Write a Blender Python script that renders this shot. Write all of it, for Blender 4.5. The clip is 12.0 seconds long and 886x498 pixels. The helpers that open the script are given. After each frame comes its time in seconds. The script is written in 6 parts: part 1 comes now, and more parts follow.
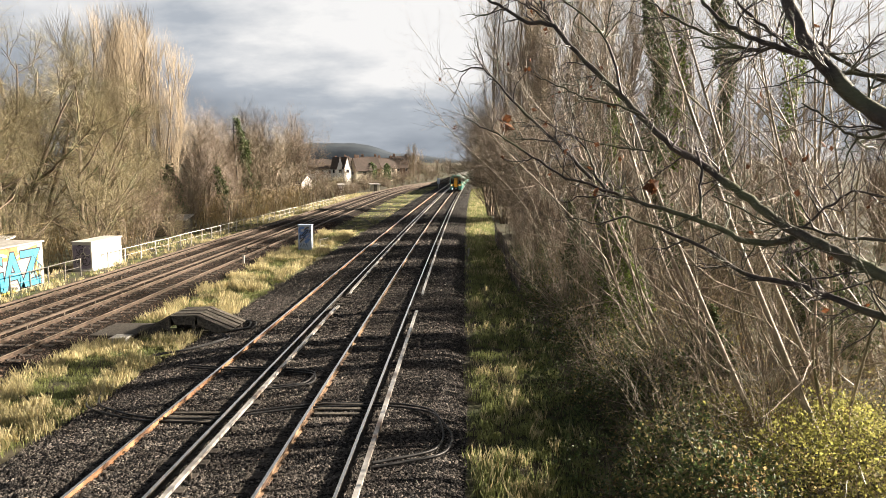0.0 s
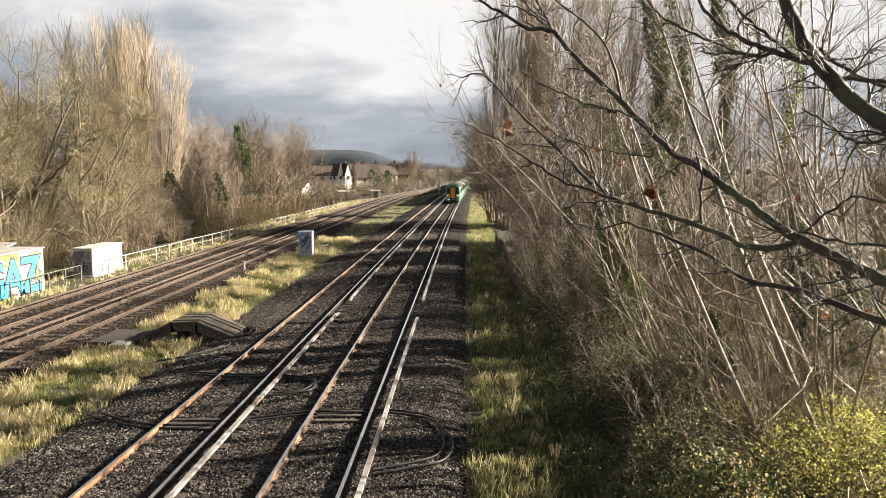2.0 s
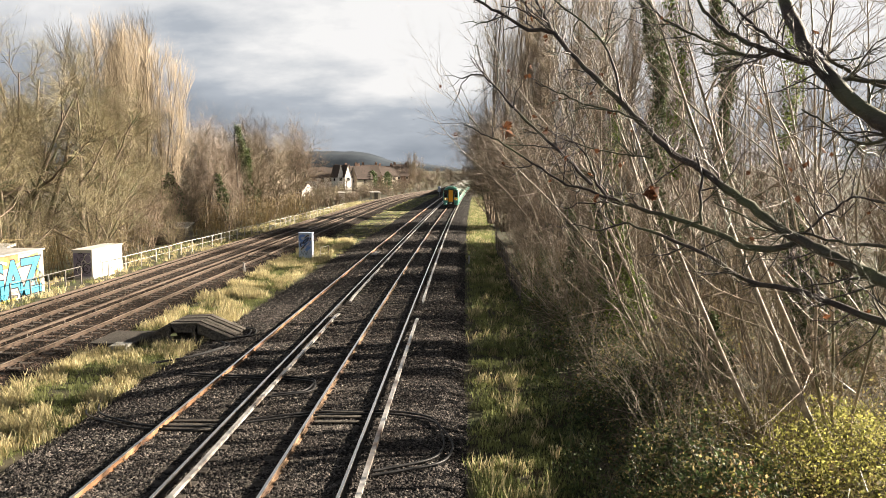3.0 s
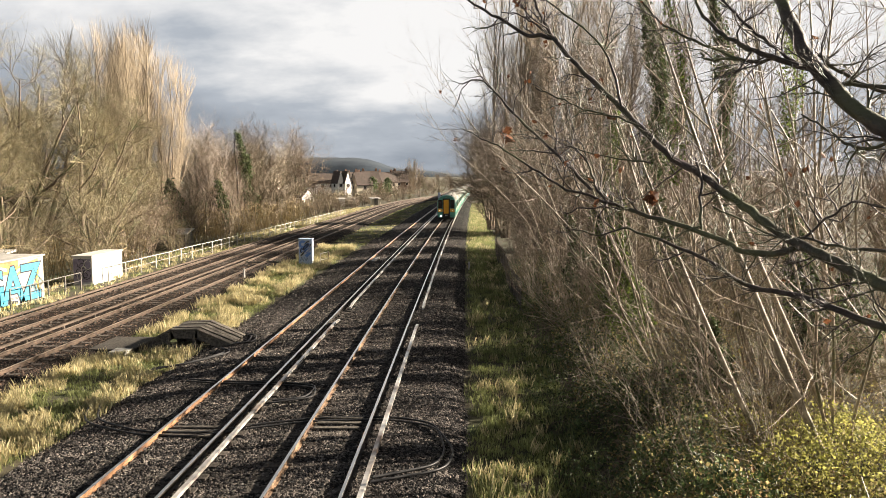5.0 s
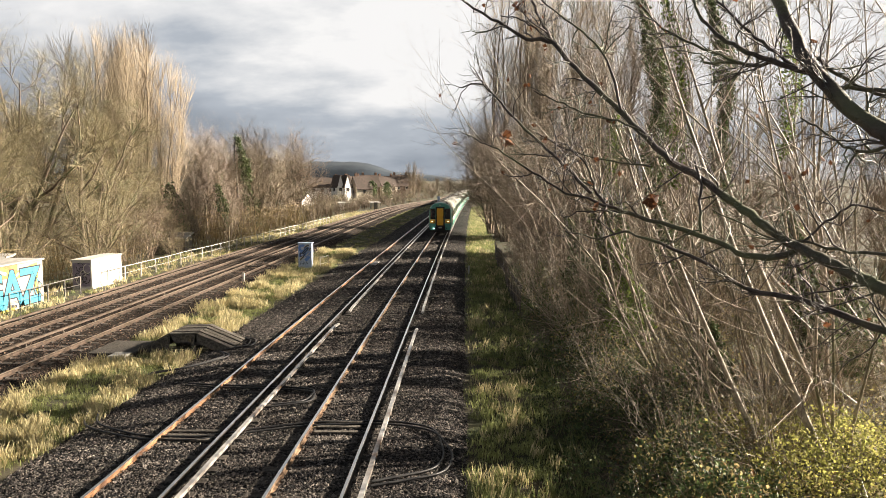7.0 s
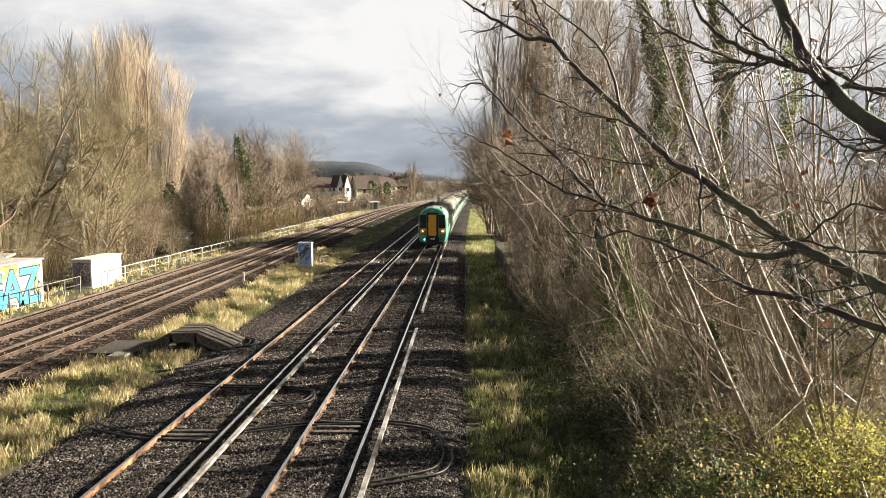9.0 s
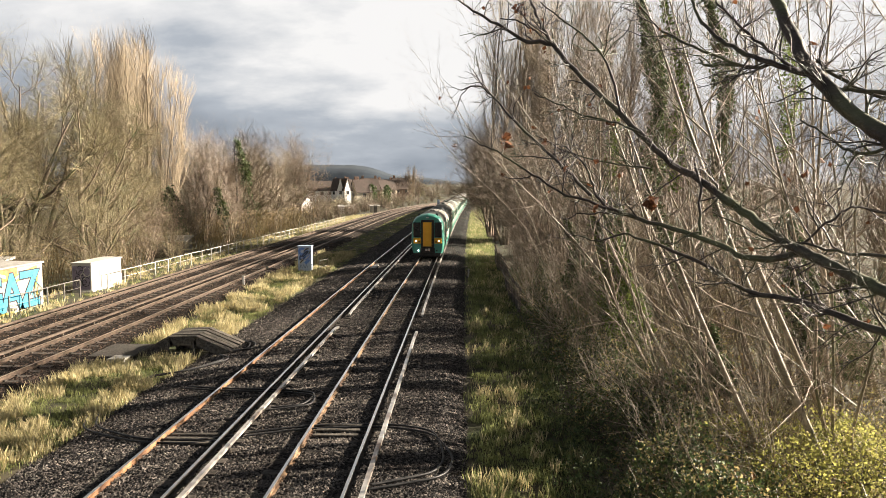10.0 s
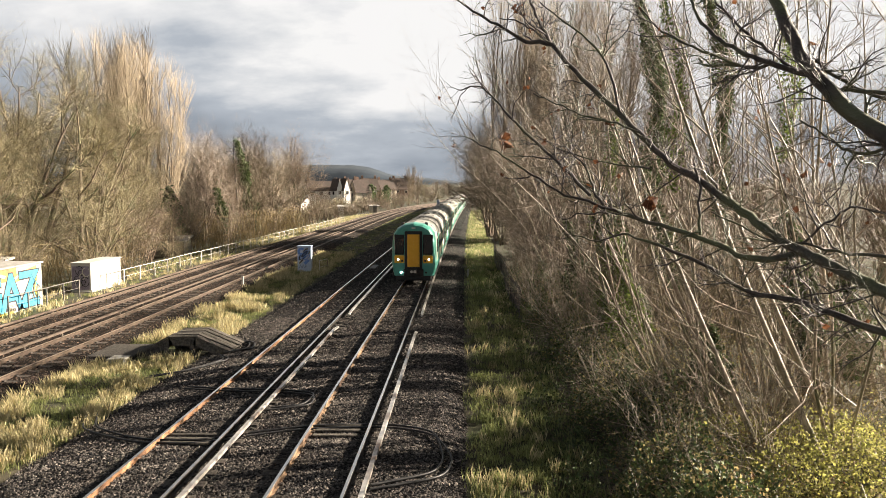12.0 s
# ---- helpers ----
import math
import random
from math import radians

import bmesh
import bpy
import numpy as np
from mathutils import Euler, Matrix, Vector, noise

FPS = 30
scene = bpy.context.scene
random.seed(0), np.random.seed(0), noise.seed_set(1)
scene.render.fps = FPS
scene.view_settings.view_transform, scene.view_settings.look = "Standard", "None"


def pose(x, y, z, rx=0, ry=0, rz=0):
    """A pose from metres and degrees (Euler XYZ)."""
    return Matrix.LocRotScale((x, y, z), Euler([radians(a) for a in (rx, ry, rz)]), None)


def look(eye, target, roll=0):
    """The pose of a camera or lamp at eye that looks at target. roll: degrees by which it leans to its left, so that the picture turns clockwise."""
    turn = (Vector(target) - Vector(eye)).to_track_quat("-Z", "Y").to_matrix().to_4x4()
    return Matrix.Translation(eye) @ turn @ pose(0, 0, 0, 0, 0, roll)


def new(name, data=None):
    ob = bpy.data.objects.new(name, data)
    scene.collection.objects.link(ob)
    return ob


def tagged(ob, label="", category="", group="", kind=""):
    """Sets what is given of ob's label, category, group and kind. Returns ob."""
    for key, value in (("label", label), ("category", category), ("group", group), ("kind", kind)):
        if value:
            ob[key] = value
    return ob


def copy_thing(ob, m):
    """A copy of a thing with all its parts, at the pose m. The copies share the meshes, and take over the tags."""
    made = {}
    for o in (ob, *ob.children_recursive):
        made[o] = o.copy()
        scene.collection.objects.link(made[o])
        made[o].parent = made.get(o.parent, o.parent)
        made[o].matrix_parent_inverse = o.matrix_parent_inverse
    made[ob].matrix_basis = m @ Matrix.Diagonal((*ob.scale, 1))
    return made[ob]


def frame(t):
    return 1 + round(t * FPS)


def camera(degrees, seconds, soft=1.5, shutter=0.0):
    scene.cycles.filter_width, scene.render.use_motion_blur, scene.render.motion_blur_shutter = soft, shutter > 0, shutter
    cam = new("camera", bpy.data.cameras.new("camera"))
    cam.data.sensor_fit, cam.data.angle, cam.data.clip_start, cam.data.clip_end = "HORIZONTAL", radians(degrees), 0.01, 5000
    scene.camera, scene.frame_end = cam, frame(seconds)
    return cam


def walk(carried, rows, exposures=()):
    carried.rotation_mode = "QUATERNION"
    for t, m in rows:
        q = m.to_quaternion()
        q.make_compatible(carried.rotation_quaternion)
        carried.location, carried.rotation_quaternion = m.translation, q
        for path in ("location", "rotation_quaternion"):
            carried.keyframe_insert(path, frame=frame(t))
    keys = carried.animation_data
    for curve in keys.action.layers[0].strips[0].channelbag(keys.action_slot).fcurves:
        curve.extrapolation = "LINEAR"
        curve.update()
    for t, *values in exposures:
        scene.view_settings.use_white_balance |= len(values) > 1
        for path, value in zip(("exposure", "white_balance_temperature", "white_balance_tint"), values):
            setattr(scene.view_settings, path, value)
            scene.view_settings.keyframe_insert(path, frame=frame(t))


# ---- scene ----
# Camera on a footbridge, 6 m over the rails, z = 0 at the rail heads, y along the tracks.
cam = camera(63.2, 12.0, soft=0.8)
CAMERA_ROWS = [
    # seconds, height, tilt down, turn to the left
    (0.0, 6.070, 6.54, 1.67), (0.5, 6.070, 6.58, 1.67), (1.0, 6.070, 6.54, 1.67), (1.5, 6.065, 6.18, 1.71),
    (2.0, 6.060, 6.01, 1.71), (2.5, 6.060, 6.03, 1.69), (3.0, 6.055, 5.90, 1.71), (5.0, 6.045, 5.41, 1.71),
    (5.5, 6.040, 5.14, 1.71), (6.0, 6.040, 5.28, 1.71), (6.5, 6.040, 5.23, 1.71), (7.0, 6.040, 5.09, 1.68),
    (9.0, 6.035, 5.10, 1.67), (9.5, 6.035, 4.96, 1.67), (10.0, 6.030, 4.83, 1.66), (10.5, 6.030, 4.76, 1.66),
    (11.0, 6.030, 4.81, 1.62), (11.5, 6.030, 4.86, 1.62), (12.0, 6.030, 4.82, 1.62)]
walk(cam, [(t, pose(0, 0, h, 90 - p, 0, w)) for t, h, p, w in CAMERA_ROWS])

# Light: low winter sun ahead to the right, sky with stretched cloud.
SUN_AZ, SUN_EL = 72.0, 20.5          # degrees clockwise from +y, and over the horizon
scene.view_settings.exposure = 2.26
sun = new("sun", bpy.data.lights.new("sun", "SUN"))
sun.data.energy, sun.data.angle, sun.data.color = 5.0, radians(0.6), (1.0, 0.865, 0.70)
saz, sel = radians(SUN_AZ), radians(SUN_EL)
to_sun = Vector((math.sin(saz) * math.cos(sel), math.cos(saz) * math.cos(sel), math.sin(sel)))
sun.matrix_world = look((40, 40, 60), Vector((40, 40, 60)) - to_sun)


def make_world():
    world = bpy.data.worlds.new("sky")
    scene.world = world
    world.use_nodes = True
    n, l = world.node_tree.nodes, world.node_tree.links
    n.clear()
    out, bg = n.new("ShaderNodeOutputWorld"), n.new("ShaderNodeBackground")
    sky = n.new("ShaderNodeTexSky")
    sky.sky_type, sky.sun_disc = "NISHITA", False
    sky.sun_elevation, sky.sun_rotation = sel, saz
    dim = n.new("ShaderNodeVectorMath")
    dim.operation = "SCALE"
    dim.inputs["Scale"].default_value = 0.0038
    l.new(sky.outputs[0], dim.inputs[0])
    co = n.new("ShaderNodeTexCoord")
    sep = n.new("ShaderNodeSeparateXYZ")
    l.new(co.outputs["Generated"], sep.inputs[0])
    up = n.new("ShaderNodeMath"); up.operation = "MAXIMUM"; up.inputs[1].default_value = 0.0
    l.new(sep.outputs["Z"], up.inputs[0])
    lift = n.new("ShaderNodeMath"); lift.operation = "ADD"; lift.inputs[1].default_value = 0.34
    l.new(up.outputs[0], lift.inputs[0])
    flat = n.new("ShaderNodeCombineXYZ")
    for k, name in enumerate(("X", "Y")):
        d = n.new("ShaderNodeMath"); d.operation = "DIVIDE"
        l.new(sep.outputs[name], d.inputs[0]); l.new(lift.outputs[0], d.inputs[1])
        l.new(d.outputs[0], flat.inputs[k])
    mp = n.new("ShaderNodeMapping")
    mp.inputs["Scale"].default_value = (1.2, 1.7, 1)
    mp.inputs["Location"].default_value = (3.1, 1.7, 0)
    l.new(flat.outputs[0], mp.inputs[0])
    ns = n.new("ShaderNodeTexNoise")
    ns.inputs["Scale"].default_value, ns.inputs["Detail"].default_value, ns.inputs["Roughness"].default_value = 0.9, 8, 0.55
    l.new(mp.outputs[0], ns.inputs["Vector"])
    # thicker grey cloud low down, thin white cloud higher up
    band = n.new("ShaderNodeMapRange")
    band.inputs["From Min"].default_value, band.inputs["From Max"].default_value = 0.06, 0.25
    band.inputs["To Min"].default_value, band.inputs["To Max"].default_value = -0.08, 0.44
    l.new(up.outputs[0], band.inputs["Value"])
    add = n.new("ShaderNodeMath"); add.operation = "ADD"
    lumps = n.new("ShaderNodeMapRange")
    lumps.inputs["From Min"].default_value, lumps.inputs["From Max"].default_value = 0.30, 0.70
    lumps.inputs["To Min"].default_value, lumps.inputs["To Max"].default_value = 0.20, 0.80
    l.new(ns.outputs["Fac"], lumps.inputs["Value"])
    l.new(lumps.outputs[0], add.inputs[0]); l.new(band.outputs[0], add.inputs[1])
    # the cloud is whiter towards the sun's side
    side = n.new("ShaderNodeMapRange")
    side.inputs["From Min"].default_value, side.inputs["From Max"].default_value = -0.40, 0.33
    side.inputs["To Min"].default_value, side.inputs["To Max"].default_value = -0.34, 0.05
    toward = n.new("ShaderNodeVectorMath")
    toward.operation = "DOT_PRODUCT"
    toward.inputs[1].default_value = (math.sin(saz), math.cos(saz), 0)
    l.new(co.outputs["Generated"], toward.inputs[0]); l.new(toward.outputs["Value"], side.inputs["Value"])
    both = n.new("ShaderNodeMath"); both.operation = "ADD"
    l.new(add.outputs[0], both.inputs[0]); l.new(side.outputs[0], both.inputs[1])
    ramp = n.new("ShaderNodeValToRGB")
    e = ramp.color_ramp.elements
    e[0].position, e[0].color = 0.30, (0.076, 0.085, 0.098, 1)
    e[1].position, e[1].color = 0.72, (0.225, 0.222, 0.219, 1)
    m = e.new(0.50); m.color = (0.112, 0.121, 0.134, 1)
    l.new(both.outputs[0], ramp.inputs[0])
    mix = n.new("ShaderNodeMix"); mix.data_type = "RGBA"
    # cloud cover thins out overhead
    cover = n.new("ShaderNodeMapRange")
    cover.inputs["From Min"].default_value, cover.inputs["From Max"].default_value = 0.30, 0.46
    cover.inputs["To Min"].default_value, cover.inputs["To Max"].default_value = 0.92, 0.10
    l.new(up.outputs[0], cover.inputs["Value"])
    l.new(cover.outputs[0], mix.inputs["Factor"])
    l.new(dim.outputs[0], mix.inputs["A"]); l.new(ramp.outputs[0], mix.inputs["B"])
    l.new(mix.outputs["Result"], bg.inputs[0]); l.new(bg.outputs[0], out.inputs[0])
    bg.inputs[1].default_value = 0.95


make_world()


# ---------- materials ----------
def material(name, a, b, scale=8.0, rough=0.8, metal=0.0, bump=0.0, bump_scale=None, vary=0.0, island=0.0, third=None, coords="Object", detail=6, spec=0.4, leafy=0.0):
    """Two tones mixed by noise at two scales, a stain tone, bump; vary: by object, island: by loose piece."""
    m = bpy.data.materials.new(name)
    m.use_nodes = True
    n, l = m.node_tree.nodes, m.node_tree.links
    p = n["Principled BSDF"]
    co = n.new("ShaderNodeTexCoord")
    ns = n.new("ShaderNodeTexNoise")
    ns.inputs["Scale"].default_value, ns.inputs["Detail"].default_value = scale, detail
    l.new(co.outputs[coords], ns.inputs["Vector"])
    ramp = n.new("ShaderNodeValToRGB")
    ramp.color_ramp.elements[0].position, ramp.color_ramp.elements[1].position = 0.36, 0.64
    ramp.color_ramp.elements[0].color, ramp.color_ramp.elements[1].color = (*a, 1), (*b, 1)
    l.new(ns.outputs["Fac"], ramp.inputs[0])
    last = ramp.outputs[0]
    if third:
        n2 = n.new("ShaderNodeTexNoise")
        n2.inputs["Scale"].default_value, n2.inputs["Detail"].default_value = scale * 0.17, 4
        l.new(co.outputs[coords], n2.inputs["Vector"])
        mr = n.new("ShaderNodeMapRange")
        mr.inputs["From Min"].default_value, mr.inputs["From Max"].default_value = 0.48, 0.66
        l.new(n2.outputs["Fac"], mr.inputs["Value"])
        mx = n.new("ShaderNodeMix"); mx.data_type = "RGBA"
        l.new(mr.outputs[0], mx.inputs["Factor"]); l.new(last, mx.inputs["A"])
        mx.inputs["B"].default_value = (*third, 1)
        last = mx.outputs["Result"]
    if vary or island:
        src = n.new("ShaderNodeNewGeometry").outputs["Random Per Island"] if island else n.new("ShaderNodeObjectInfo").outputs["Random"]
        amount = island or vary
        mr = n.new("ShaderNodeMapRange")
        mr.inputs["To Min"].default_value, mr.inputs["To Max"].default_value = 1 - amount, 1 + amount
        l.new(src, mr.inputs["Value"])
        hs = n.new("ShaderNodeHueSaturation")
        l.new(mr.outputs[0], hs.inputs["Value"]); l.new(last, hs.inputs["Color"])
        last = hs.outputs[0]
    l.new(last, p.inputs["Base Color"])
    p.inputs["Roughness"].default_value, p.inputs["Metallic"].default_value = rough, metal
    p.inputs["Specular IOR Level"].default_value = spec
    if bump:
        bn = n.new("ShaderNodeTexNoise")
        bn.inputs["Scale"].default_value, bn.inputs["Detail"].default_value = bump_scale or scale * 4, 4
        l.new(co.outputs[coords], bn.inputs["Vector"])
        bp = n.new("ShaderNodeBump")
        bp.inputs["Strength"].default_value, bp.inputs["Distance"].default_value = bump, 0.02
        l.new(bn.outputs["Fac"], bp.inputs["Height"]); l.new(bp.outputs[0], p.inputs["Normal"])
    if leafy:
        tr = n.new("ShaderNodeBsdfTranslucent")
        l.new(last, tr.inputs["Color"])
        ms = n.new("ShaderNodeMixShader")
        ms.inputs[0].default_value = leafy
        l.new(p.outputs[0], ms.inputs[1]); l.new(tr.outputs[0], ms.inputs[2])
        l.new(ms.outputs[0], n["Material Output"].inputs["Surface"])
    return m


M = {
    "soil": material("soil", (0.035, 0.031, 0.020), (0.080, 0.068, 0.040), 3.0, 0.95, bump=0.6, bump_scale=30, third=(0.055, 0.068, 0.024)),
    "stone": material("ballast stone", (0.026, 0.026, 0.027), (0.195, 0.172, 0.152), 5.0, 0.9, island=0.75, third=(0.075, 0.066, 0.060), spec=0.2),
    "stone_brown": material("rust-stained ballast stone", (0.024, 0.018, 0.015), (0.175, 0.125, 0.095), 5.0, 0.85, island=0.75, third=(0.05, 0.034, 0.026), spec=0.15),
    "rail_side": material("rusty rail steel", (0.24, 0.125, 0.062), (0.38, 0.21, 0.115), 6.0, 0.7, bump=0.2, third=(0.09, 0.045, 0.028)),
    # sunlit tan and unlit black are put into the near rails' side colours
    "rail_side_tan": material("rusted rail steel in a sunlit tan", (0.16, 0.105, 0.065), (0.30, 0.20, 0.125), 6.0, 0.7, bump=0.2, third=(0.07, 0.042, 0.03)),
    "rail_side_black": material("rail steel in an unlit black", (0.022, 0.019, 0.017), (0.055, 0.043, 0.035), 6.0, 0.7, bump=0.2),
    "rail_side_dark": material("dark rusted rail steel", (0.040, 0.027, 0.020), (0.085, 0.058, 0.040), 6.0, 0.8, bump=0.2),
    "rail_top_dull": material("dull brown rail head", (0.22, 0.175, 0.13), (0.34, 0.28, 0.215), 3.0, 0.45, metal=0.5),
    "rail_top": material("worn rail head", (0.82, 0.80, 0.78), (0.93, 0.92, 0.90), 3.0, 0.30, metal=1.0),
    "conductor": material("conductor rail steel", (0.55, 0.52, 0.48), (0.76, 0.73, 0.68), 5.0, 0.33, metal=0.5, third=(0.13, 0.08, 0.05)),
    "conductor_brown": material("brown conductor rail", (0.062, 0.045, 0.033), (0.115, 0.084, 0.062), 5.0, 0.6, third=(0.07, 0.048, 0.035)),
    "sleeper": material("concrete sleeper", (0.05, 0.044, 0.039), (0.105, 0.093, 0.081), 9.0, 0.9, bump=0.3, vary=0.2, spec=0.15),
    "wood_grey": material("weathered timber", (0.045, 0.04, 0.034), (0.13, 0.115, 0.095), 14.0, 0.9, bump=0.4, vary=0.3),
    "bark": material("bark", (0.10, 0.075, 0.055), (0.22, 0.175, 0.13), 4.0, 0.9, bump=0.4, third=(0.14, 0.15, 0.08)),
    "bark_pale": material("pale bark", (0.22, 0.175, 0.125), (0.40, 0.335, 0.25), 7.0, 0.5, bump=0.3, third=(0.12, 0.115, 0.06), spec=0.5),
    "bark_gold": material("poplar bark", (0.15, 0.118, 0.08), (0.27, 0.215, 0.15), 3.0, 0.8, bump=0.3),
    "bark_dark": material("dark bark", (0.032, 0.026, 0.025), (0.075, 0.062, 0.055), 12.0, 0.5, bump=0.5, third=(0.10, 0.11, 0.06)),
    "twig": material("twigs", (0.105, 0.077, 0.056), (0.235, 0.182, 0.132), 1.5, 0.5, island=0.35, spec=0.5),
    "twig_red": material("reddish twigs", (0.105, 0.072, 0.052), (0.21, 0.15, 0.105), 1.5, 0.45, island=0.3, spec=0.6),
    "twig_tan": material("tan twigs", (0.145, 0.117, 0.082), (0.265, 0.216, 0.155), 1.5, 0.6, island=0.3, spec=0.4),
    "twig_gold": material("golden poplar twigs", (0.20, 0.16, 0.108), (0.32, 0.262, 0.185), 0.5, 0.85, island=0.25),
    "twig_green": material("lichened twigs", (0.14, 0.122, 0.066), (0.27, 0.23, 0.13), 0.9, 0.7, island=0.3),
    "ivy": material("ivy leaves", (0.036, 0.056, 0.020), (0.10, 0.135, 0.048), 3.0, 0.55, island=0.5, leafy=0.3, spec=0.4),
    # lighter copy of the ivy, with sunlight put into its colour
    "ivy_lit": material("ivy leaves in a sunlit green", (0.065, 0.105, 0.020), (0.17, 0.22, 0.05), 3.0, 0.6, island=0.5, leafy=0.45, spec=0.3),
    "leaf_yellow": material("yellow-green bramble leaves", (0.17, 0.175, 0.05), (0.40, 0.385, 0.115), 3.0, 0.6, island=0.45, leafy=0.55),
    "leaf_olive": material("mixed olive and brown undergrowth leaves", (0.16, 0.145, 0.06), (0.42, 0.35, 0.17), 2.0, 0.6, island=0.5, leafy=0.6, third=(0.24, 0.155, 0.075)),
    "leaf_brown": material("dead brown leaves", (0.07, 0.032, 0.018), (0.19, 0.08, 0.035), 20.0, 0.7, island=0.3, leafy=0.3),
    "grass": material("green grass", (0.15, 0.172, 0.068), (0.295, 0.32, 0.13), 1.2, 0.5, island=0.35, leafy=0.45),
    "straw": material("dry straw grass", (0.41, 0.355, 0.19), (0.61, 0.54, 0.325), 1.2, 0.75, island=0.3, leafy=0.4),
    "white": material("white painted metal", (0.36, 0.355, 0.34), (0.50, 0.49, 0.475), 2.0, 0.55, third=(0.42, 0.40, 0.37)),
    "rail_white": material("pale galvanised rail", (0.40, 0.385, 0.35), (0.58, 0.56, 0.51), 2.0, 0.6),
    "cable": material("black cable", (0.012, 0.012, 0.013), (0.03, 0.03, 0.03), 5.0, 0.5),
    "insulator": material("dirty insulator", (0.08, 0.065, 0.05), (0.14, 0.11, 0.085), 8.0, 0.7),
    "brush": material("dead brown stems", (0.13, 0.097, 0.066), (0.28, 0.22, 0.155), 1.0, 0.5, island=0.4, spec=0.6),
    "brush_gold": material("dead yellowish stems", (0.24, 0.185, 0.095), (0.40, 0.32, 0.18), 1.0, 0.85, island=0.35),
    # distance haze is put into the hill's blue base colour
    "hill": material("far wooded hill in haze blue", (0.022, 0.034, 0.050), (0.032, 0.046, 0.062), 0.03, 1.0),
}


def ballast_material(tints):
    """Packed angular stones: every cell its own tone and tilt, over dark dirt."""
    m = bpy.data.materials.new("ballast")
    m.use_nodes = True
    n, l = m.node_tree.nodes, m.node_tree.links
    p = n["Principled BSDF"]
    co = n.new("ShaderNodeTexCoord")
    vo = n.new("ShaderNodeTexVoronoi")
    vo.inputs["Scale"].default_value = 14.0
    l.new(co.outputs["Object"], vo.inputs["Vector"])
    sep = n.new("ShaderNodeSeparateColor")
    l.new(vo.outputs["Color"], sep.inputs[0])
    ramp = n.new("ShaderNodeValToRGB")
    e = ramp.color_ramp.elements
    e[0].position, e[0].color = 0.12, (0.012, 0.0115, 0.011, 1)
    e[1].position, e[1].color = 1.0, tints[1]
    mid = e.new(0.62); mid.color = tints[0]
    l.new(sep.outputs[0], ramp.inputs[0])
    big = n.new("ShaderNodeTexNoise")
    big.inputs["Scale"].default_value, big.inputs["Detail"].default_value = 0.7, 5
    l.new(co.outputs["Object"], big.inputs["Vector"])
    mr = n.new("ShaderNodeMapRange")
    mr.inputs["From Min"].default_value, mr.inputs["From Max"].default_value = 0.42, 0.68
    mr.inputs["To Max"].default_value = 0.55
    l.new(big.outputs["Fac"], mr.inputs["Value"])
    mx = n.new("ShaderNodeMix"); mx.data_type = "RGBA"
    l.new(mr.outputs[0], mx.inputs["Factor"]); l.new(ramp.outputs[0], mx.inputs["A"])
    mx.inputs["B"].default_value = tints[2]
    l.new(mx.outputs["Result"], p.inputs["Base Color"])
    p.inputs["Roughness"].default_value, p.inputs["Specular IOR Level"].default_value = 0.95, 0.12
    # rounded tops of the cells plus a random lift
    lift = n.new("ShaderNodeMath"); lift.operation = "MULTIPLY_ADD"
    l.new(sep.outputs[1], lift.inputs[0]); lift.inputs[1].default_value = 0.9
    inv = n.new("ShaderNodeMath"); inv.operation = "MULTIPLY"; inv.inputs[1].default_value = -1.6
    l.new(vo.outputs["Distance"], inv.inputs[0]); l.new(inv.outputs[0], lift.inputs[2])
    bp = n.new("ShaderNodeBump")
    bp.inputs["Strength"].default_value, bp.inputs["Distance"].default_value = 1.0, 0.05
    l.new(lift.outputs[0], bp.inputs["Height"]); l.new(bp.outputs[0], p.inputs["Normal"])
    return m


M["ballast"] = ballast_material(((0.019, 0.019, 0.020, 1), (0.14, 0.125, 0.112, 1), (0.020, 0.018, 0.017, 1)))
M["ballast_brown"] = ballast_material(((0.017, 0.0135, 0.011, 1), (0.095, 0.073, 0.057, 1), (0.022, 0.0145, 0.0105, 1)))


# ---------- mesh helpers ----------
def mesh_of(name, verts, faces, mats=(), smooth=False, index=None):
    me = bpy.data.meshes.new(name)
    me.from_pydata([tuple(v) for v in verts], [], [tuple(f) for f in faces])
    for m in mats:
        me.materials.append(m)
    if index is not None:
        me.polygons.foreach_set("material_index", np.asarray(index, dtype=np.int32))
    if smooth:
        me.polygons.foreach_set("use_smooth", np.ones(len(me.polygons), dtype=bool))
    me.update()
    return me


def big_mesh(name, verts, faces, mat, smooth=False):
    """A mesh from arrays of triangles or quads (one kind at a time)."""
    verts, faces = np.asarray(verts, dtype=np.float32), np.asarray(faces, dtype=np.int32)
    me = bpy.data.meshes.new(name)
    me.vertices.add(len(verts))
    me.vertices.foreach_set("co", verts.ravel())
    me.loops.add(faces.size)
    me.loops.foreach_set("vertex_index", faces.ravel())
    me.polygons.add(len(faces))
    me.polygons.foreach_set("loop_start", np.arange(0, faces.size, faces.shape[1], dtype=np.int32))
    me.materials.append(mat)
    me.update(calc_edges=True)
    me.polygons.foreach_set("use_smooth", np.full(len(faces), smooth, dtype=bool))
    me.validate()
    return me


def from_bm(name, bm, mats):
    me = bpy.data.meshes.new(name)
    bm.normal_update()
    bm.to_mesh(me)
    bm.free()
    for m in mats if isinstance(mats, (list, tuple)) else [mats]:
        me.materials.append(m)
    return me


